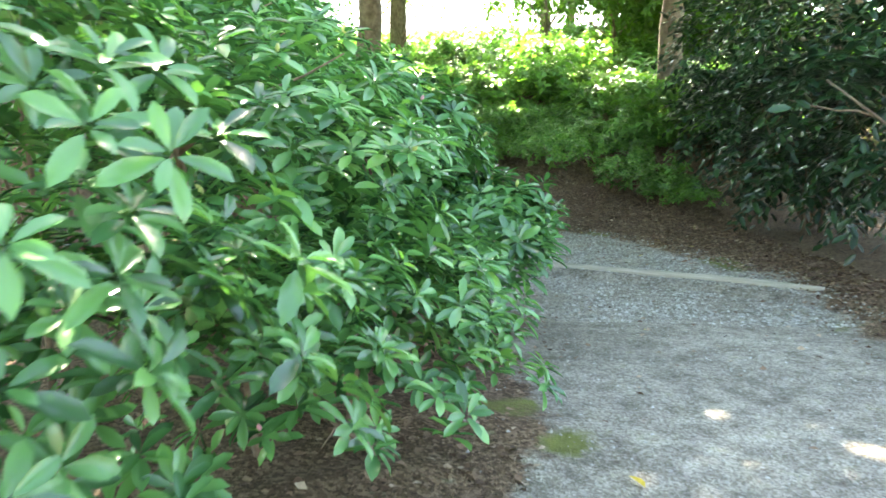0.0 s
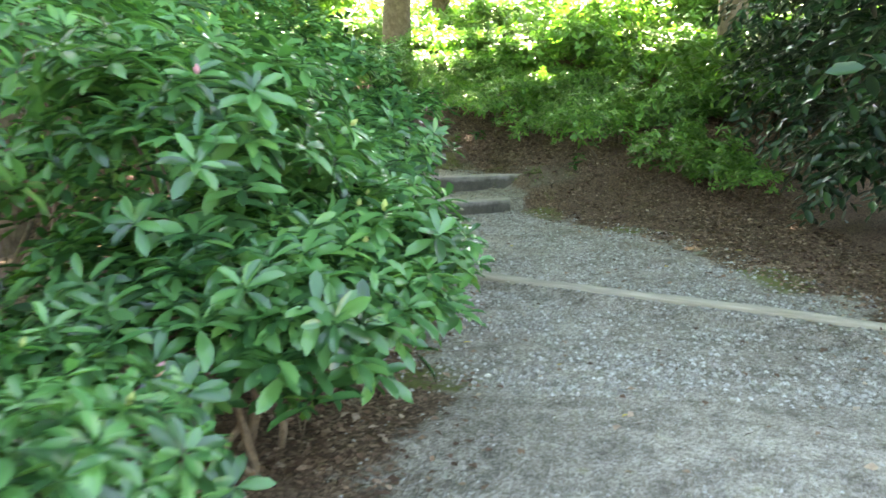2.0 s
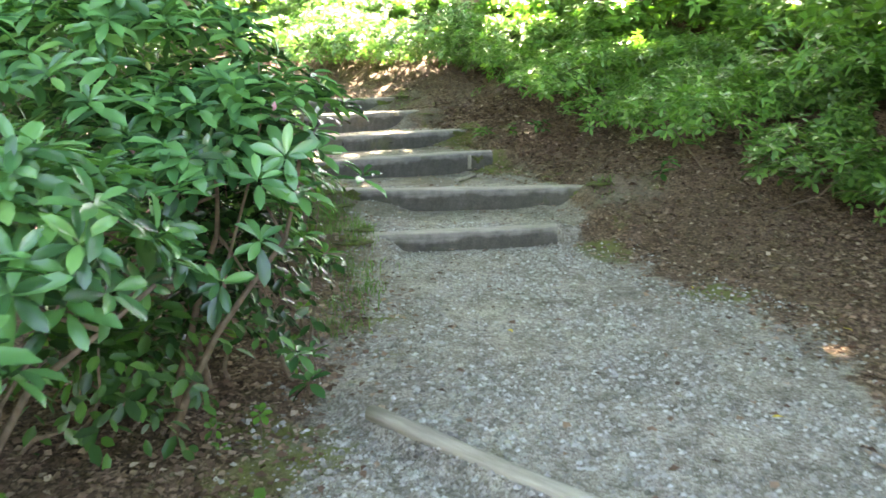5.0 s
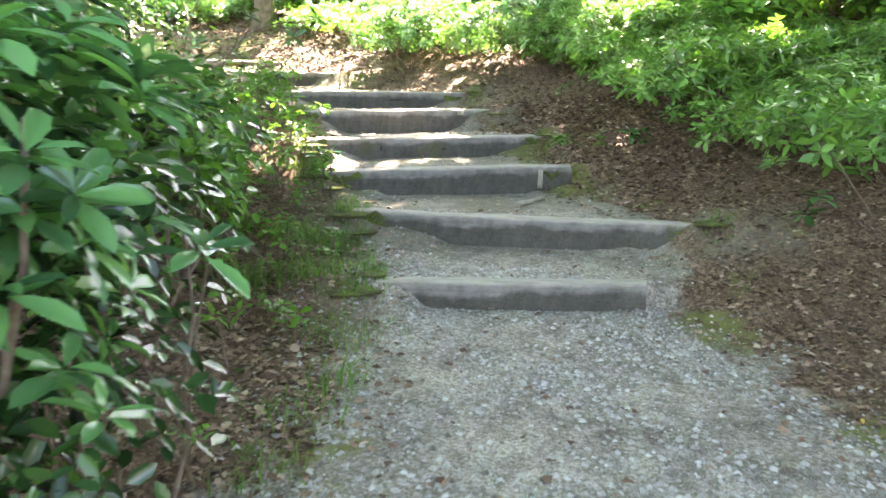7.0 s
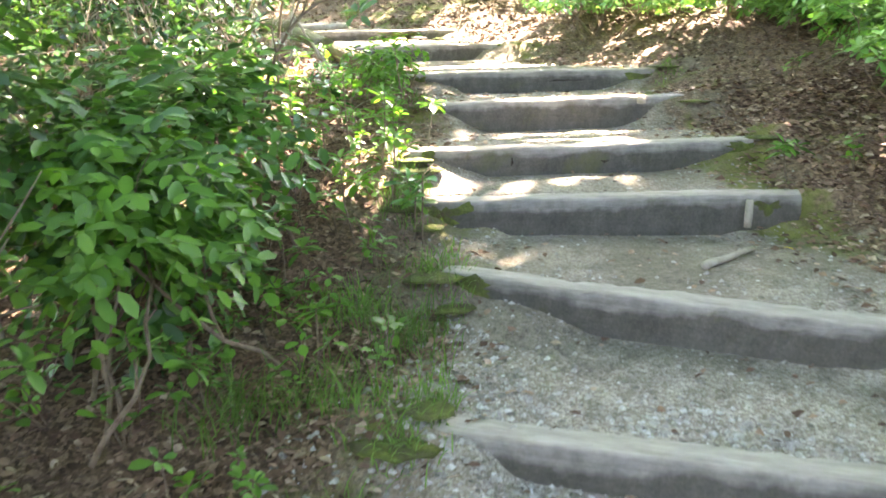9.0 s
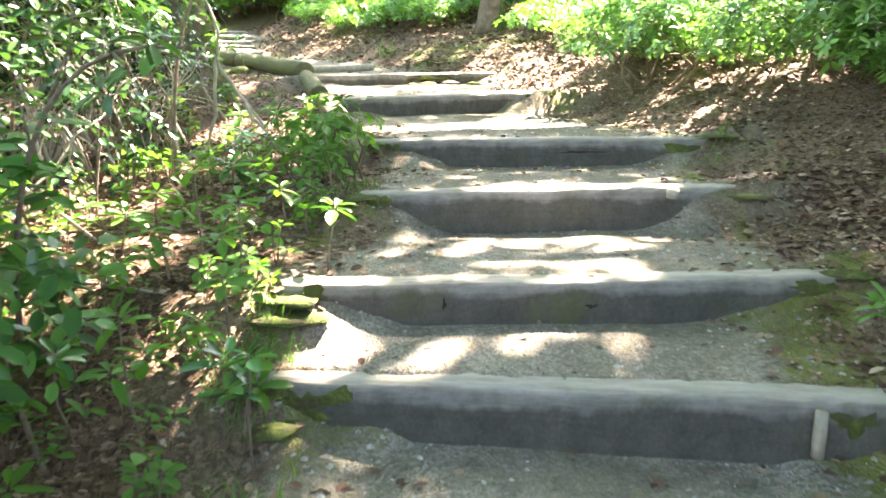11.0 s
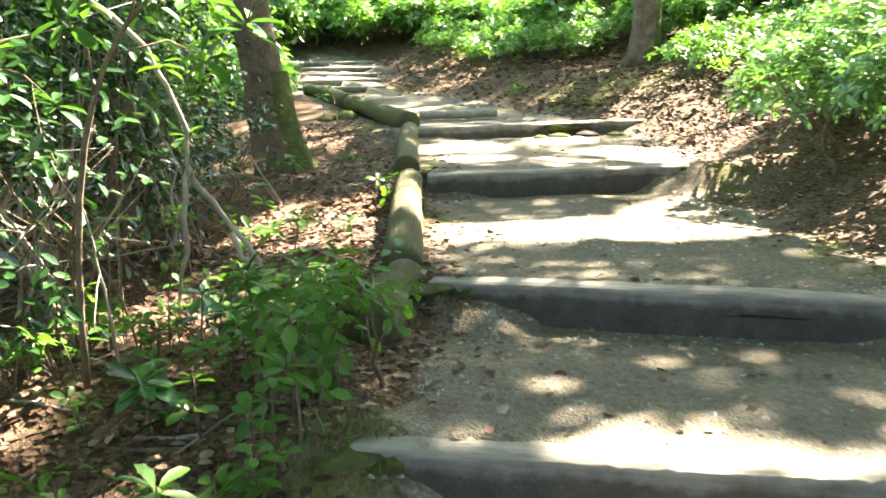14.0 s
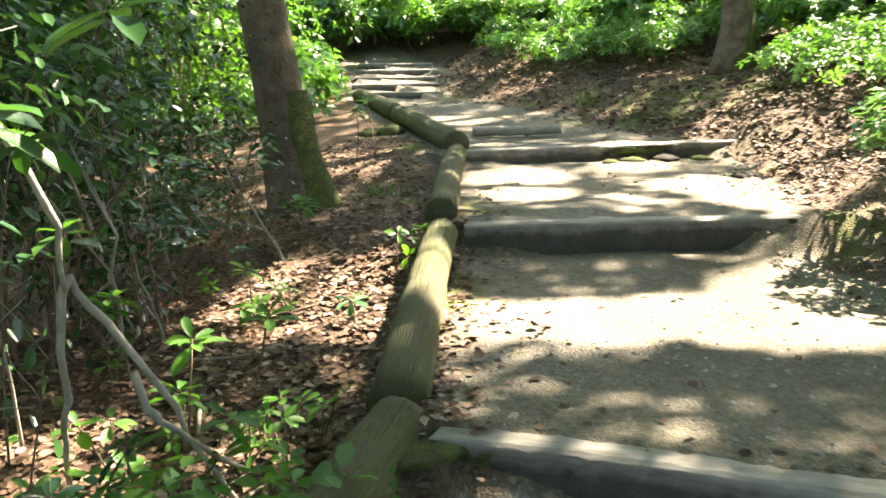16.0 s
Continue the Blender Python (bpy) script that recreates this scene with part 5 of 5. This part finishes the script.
GREY = "grey-brown woodland tree with a high leafy crown, seen or added unseen"
tree(-8.35, 12.22, 0.205, 11, (-1.0, -1.6), (2.0, 5.5, 8.5, 4.5, 2.0), "leaning brown tree with moss on its foot beside the steps", 0.4)
tree(-10.6, 19.3, 0.215, 12, (-0.3, 0.2), (1.5, 0, 9, 4.8, 2.2), "straight tree on the bank with moss round its foot", 0.4)
tree(-2.55, 18.0, 0.36, 13, (0.2, 0.3), (0, 0, 9.5, 5, 2.3), "stout tree with a broad moss-covered foot on the bank", 0.45, leaves=2300)
tree(-2.4, 25.2, 0.32, 13, (0.2, 0.3), (0, 0, 9.5, 5, 2.3), GREY)
# the trunk's crown is shifted over the path, unseen, to shade the steps
tree(4.45, 13.2, 0.27, 12, (0.1, 0.2), (-4.3, 1.3, 8.5, 5.0, 2.2), "straight brown tree trunk behind the dark laurels", 0.3, leaves=4300)
tree(-21, 22.5, 0.33, 13, (0.2, 0.3), (0, 0, 9.5, 5, 2.3), GREY)
# trees added out of view so that their crowns shade the path
tree(6.6, 6.0, 0.24, 11.5, (-1, 0.5), (-4.6, 0.6, 7.6, 4.6, 2.0), GREY, leaves=2700)
tree(6.9, 10.5, 0.24, 11.5, (-1, 0.5), (-5.4, -0.5, 8.0, 4.4, 2.0), GREY, leaves=2500)
tree(-4.6, 5.9, 0.2, 11.5, (0.4, 1.0), (0.5, 4.0, 8.4, 4.4, 2.0), GREY, leaves=1600)
tree(-4.5, 2.5, 0.16, 10, (0.5, 0.3), (3.0, 1.4, 7.6, 2.6, 1.5), GREY, leaves=480)
# the ones behind the start are unseen, added to close off the sky
for x, y in [(9.5, 16), (3.0, 27), (-7.5, 28), (-14.5, 27), (-24, 13), (-14.5, 7.0), (-30, 24), (-13, -4), (10, -9), (-3, -14), (-20, 33), (5, 36)]:
    tree(x, y, rng.uniform(0.18, 0.3), rng.uniform(11, 13), (rng.normal(0, 0.5), rng.normal(0, 0.5)), (0, 0, rng.uniform(8, 9.5), 4.8, 2.4), GREY, leaves=1200)
# young trees with low crowns behind the bank
for x, y, z in [(-2.2, 24, 3.6), (2.8, 23, 2.8), (4.6, 20, 2.2), (6.8, 18.5, 2.0), (8.8, 21, 2.2), (-7.5, 25, 2.2), (-13, 24, 2.4), (5.5, 27, 3.4), (-9, 27, 2.6), (-24, 19, 2.6), (-27, 15.5, 2.6), (-19, 11, 2.6), (-23, 10, 3.0),
                (-13, 10.2, 2.4), (-18, 26, 3), (-8.5, 6.2, 3.2), (-16, 11.6, 2.2), (-22, 21.5, 2.2), (-26, 23, 2.6)]:
    tree(x, y, 0.07, z + 2, (rng.normal(0, 0.3), rng.normal(0, 0.3)), (0, 0, z, 2.2, 1.7), "slender young tree with a low light green crown", leaves=700, low=1.2)


# ---------------------------------------------------------------- litter, stones and sticks
def scatter(n, lo, hi, test):
    x, y = rng.uniform(lo[0], hi[0], n), rng.uniform(lo[1], hi[1], n)
    side, half, along = beside(x, y)
    k = test(x, y, side, half, along)
    return x[k], y[k]


def litter(n, lo, hi, name, label, size, cheap=True):
    x, y = scatter(n, lo, hi, lambda x, y, s, h, a: rng.random(len(x)) < np.where(np.abs(s) - h < -0.45, 0.015, np.where(np.abs(s) - h < -0.1, 0.09, np.where(np.abs(s) - h < 0.2, 0.5, 1.0))) * np.where(np.abs(s) - h > 4, 0.3, 1))
    m = len(x)
    p = np.stack([x, y, height(x, y) + 0.004 + 0.01 * rng.random(m)], 1)
    a = rng.uniform(0, 6.28, m)
    d = np.stack([np.cos(a), np.sin(a), rng.normal(0, 0.22, m)], 1)
    ln = size * rng.uniform(0.5, 1.25, m)
    v, f = leaves_at(p, d, np.array([0, 0, 1.0]) + rng.normal(0, 0.25, (m, 3)), ln, ln * rng.uniform(0.5, 0.9, m), cheap)
    return tagged(part(name, (v, f), LITTER, None), label, "leaf litter", kind="stuff")


litter(56000, (-1.5, 1.0), (4.2, 12.5), "leaf_litter", "brown dry leaves lying along the gravel path", 0.05)
litter(42000, (-6.8, 6.0), (0.6, 12.6), "leaf_litter", "brown dry leaves lying beside the timber steps", 0.053, "small")
litter(40000, (-11, 10.5), (1.5, 17.5), "leaf_litter", "brown dry leaves above the timber steps", 0.052)
litter(26000, (-18, 15.0), (-6, 23), "leaf_litter", "brown dry leaves on the bank above the upper path", 0.08)
litter(5000, (-1.5, -5), (4.2, 1.0), "leaf_litter", "sparse brown dry leaves at the path edge", 0.05)

STONE_V = np.array([(1, 0, 0), (0.3, 0.95, 0), (-0.8, 0.6, 0), (-0.8, -0.6, 0), (0.3, -0.95, 0), (0.2, 0.1, 0.7), (-0.3, -0.2, 0.65)])
STONE_T = np.array([(0, 1, 5), (1, 2, 5), (2, 6, 5), (2, 3, 6), (3, 4, 6), (4, 0, 5), (4, 5, 6)])


def stones(n, lo, hi, label, size, dense):
    x, y = scatter(n, lo, hi, lambda x, y, s, h, a: rng.random(len(x)) < np.where(np.abs(s) - h < -0.1, dense, np.where(np.abs(s) - h < 0.3, dense * 0.35, 0.0)) * (0.55 + 0.45 * waves(x, y, 2.3)))
    m = len(x)
    p = np.stack([x, y, height(x, y) - 0.002], 1)
    a = rng.uniform(0, 6.28, m)
    r = size * (0.35 + 0.9 * rng.random(m) ** 2.2)
    c, sn = np.cos(a), np.sin(a)
    V = STONE_V[None] * (1 + rng.normal(0, 0.16, (m, 7, 3)))
    X = V[..., 0] * c[:, None] - V[..., 1] * sn[:, None] * 0.75
    Y = V[..., 0] * sn[:, None] + V[..., 1] * c[:, None] * 0.75
    v = p[:, None] + np.stack([X, Y, V[..., 2] * 0.8], -1) * r[:, None, None]
    f = (STONE_T[None] + (np.arange(m) * 7)[:, None, None]).reshape(-1, 3)
    return tagged(part("gravel", (v.reshape(-1, 3), [f]), STONE, None, smooth=False), label, "gravel", kind="stuff")


stones(88000, (-1.5, 2.2), (4.0, 8.6), "grey crushed stones lying on the path", 0.021, 0.95)
stones(16000, (0.3, -3.2), (4.0, 2.4), "fine grey stones pressed into the path", 0.013, 0.9)
stones(26000, (-5, 8.0), (1.3, 13.5), "grey stones on the treads between the steps", 0.017, 0.6)
stones(8000, (-10, 12.0), (-4, 17.5), "sparse stones on the upper path", 0.015, 0.4)


def stick(a, b, r, mat=PALE, label="fallen pale stick lying on the ground"):
    p, q = on_ground(*a), on_ground(*b)
    w = wander((p.x, p.y, p.z + r), (q.x, q.y, q.z + r), 7, 0.008)
    w[:, 2] = height(w[:, 0], w[:, 1]) + r
    return tagged(part("stick", tube(w, np.linspace(r, r * 0.6, 7), 7, 0.15), mat, None), label, "stick", "fallen sticks")


stick((-0.50, 9.56), (-0.42, 10.0), 0.022, PALE, "broken pale stick lying on a tread of the steps")
for i in range(120):
    x, y = rng.uniform(-6.5, -1.0), rng.uniform(6.5, 12.3)
    s = float(beside(np.array([x]), np.array([y]))[0][0])
    if -s > 1.55:
        a, ln = rng.uniform(0, 6.28), rng.uniform(0.15, 0.6)
        stick((x, y), (x + ln * math.cos(a), y + ln * math.sin(a)), rng.uniform(0.004, 0.01), TWIG if rng.random() < 0.5 else PALE)


# fallen yellow leaves
YELLOW = island_material("yellow_leaf", [(0.0, (0.45, 0.30, 0.03)), (1.0, (0.55, 0.42, 0.06))], 0.6, 25.0)


def yellow_leaf(x, y, ln):
    v, f = leaves_at(np.zeros((1, 3)), np.array([[1.0, 0, 0.05]]), np.array([[0.1, 0.1, 1.0]]), ln, ln * 0.42)
    ob = part("fallen_leaf", (v, f), YELLOW)
    ob.matrix_world = Matrix.Translation(on_ground(x, y, 0.022)) @ Matrix.Rotation(rng.uniform(0, 6.28), 4, "Z")
    return tagged(ob, "single yellow fallen leaf lying on the gravel", "leaf", "yellow leaves on the path")


for x, y, ln in [(0.99, -0.63, 0.10), (0.9, 6.05, 0.07), (0.72, 3.0, 0.06), (2.75, 6.6, 0.06), (3.0, 5.9, 0.07), (1.3, 2.6, 0.04), (-0.3, 10.1, 0.06), (1.9, 7.4, 0.05), (2.3, 5.2, 0.05), (1.6, 1.9, 0.05)]:
    yellow_leaf(x, y, ln)
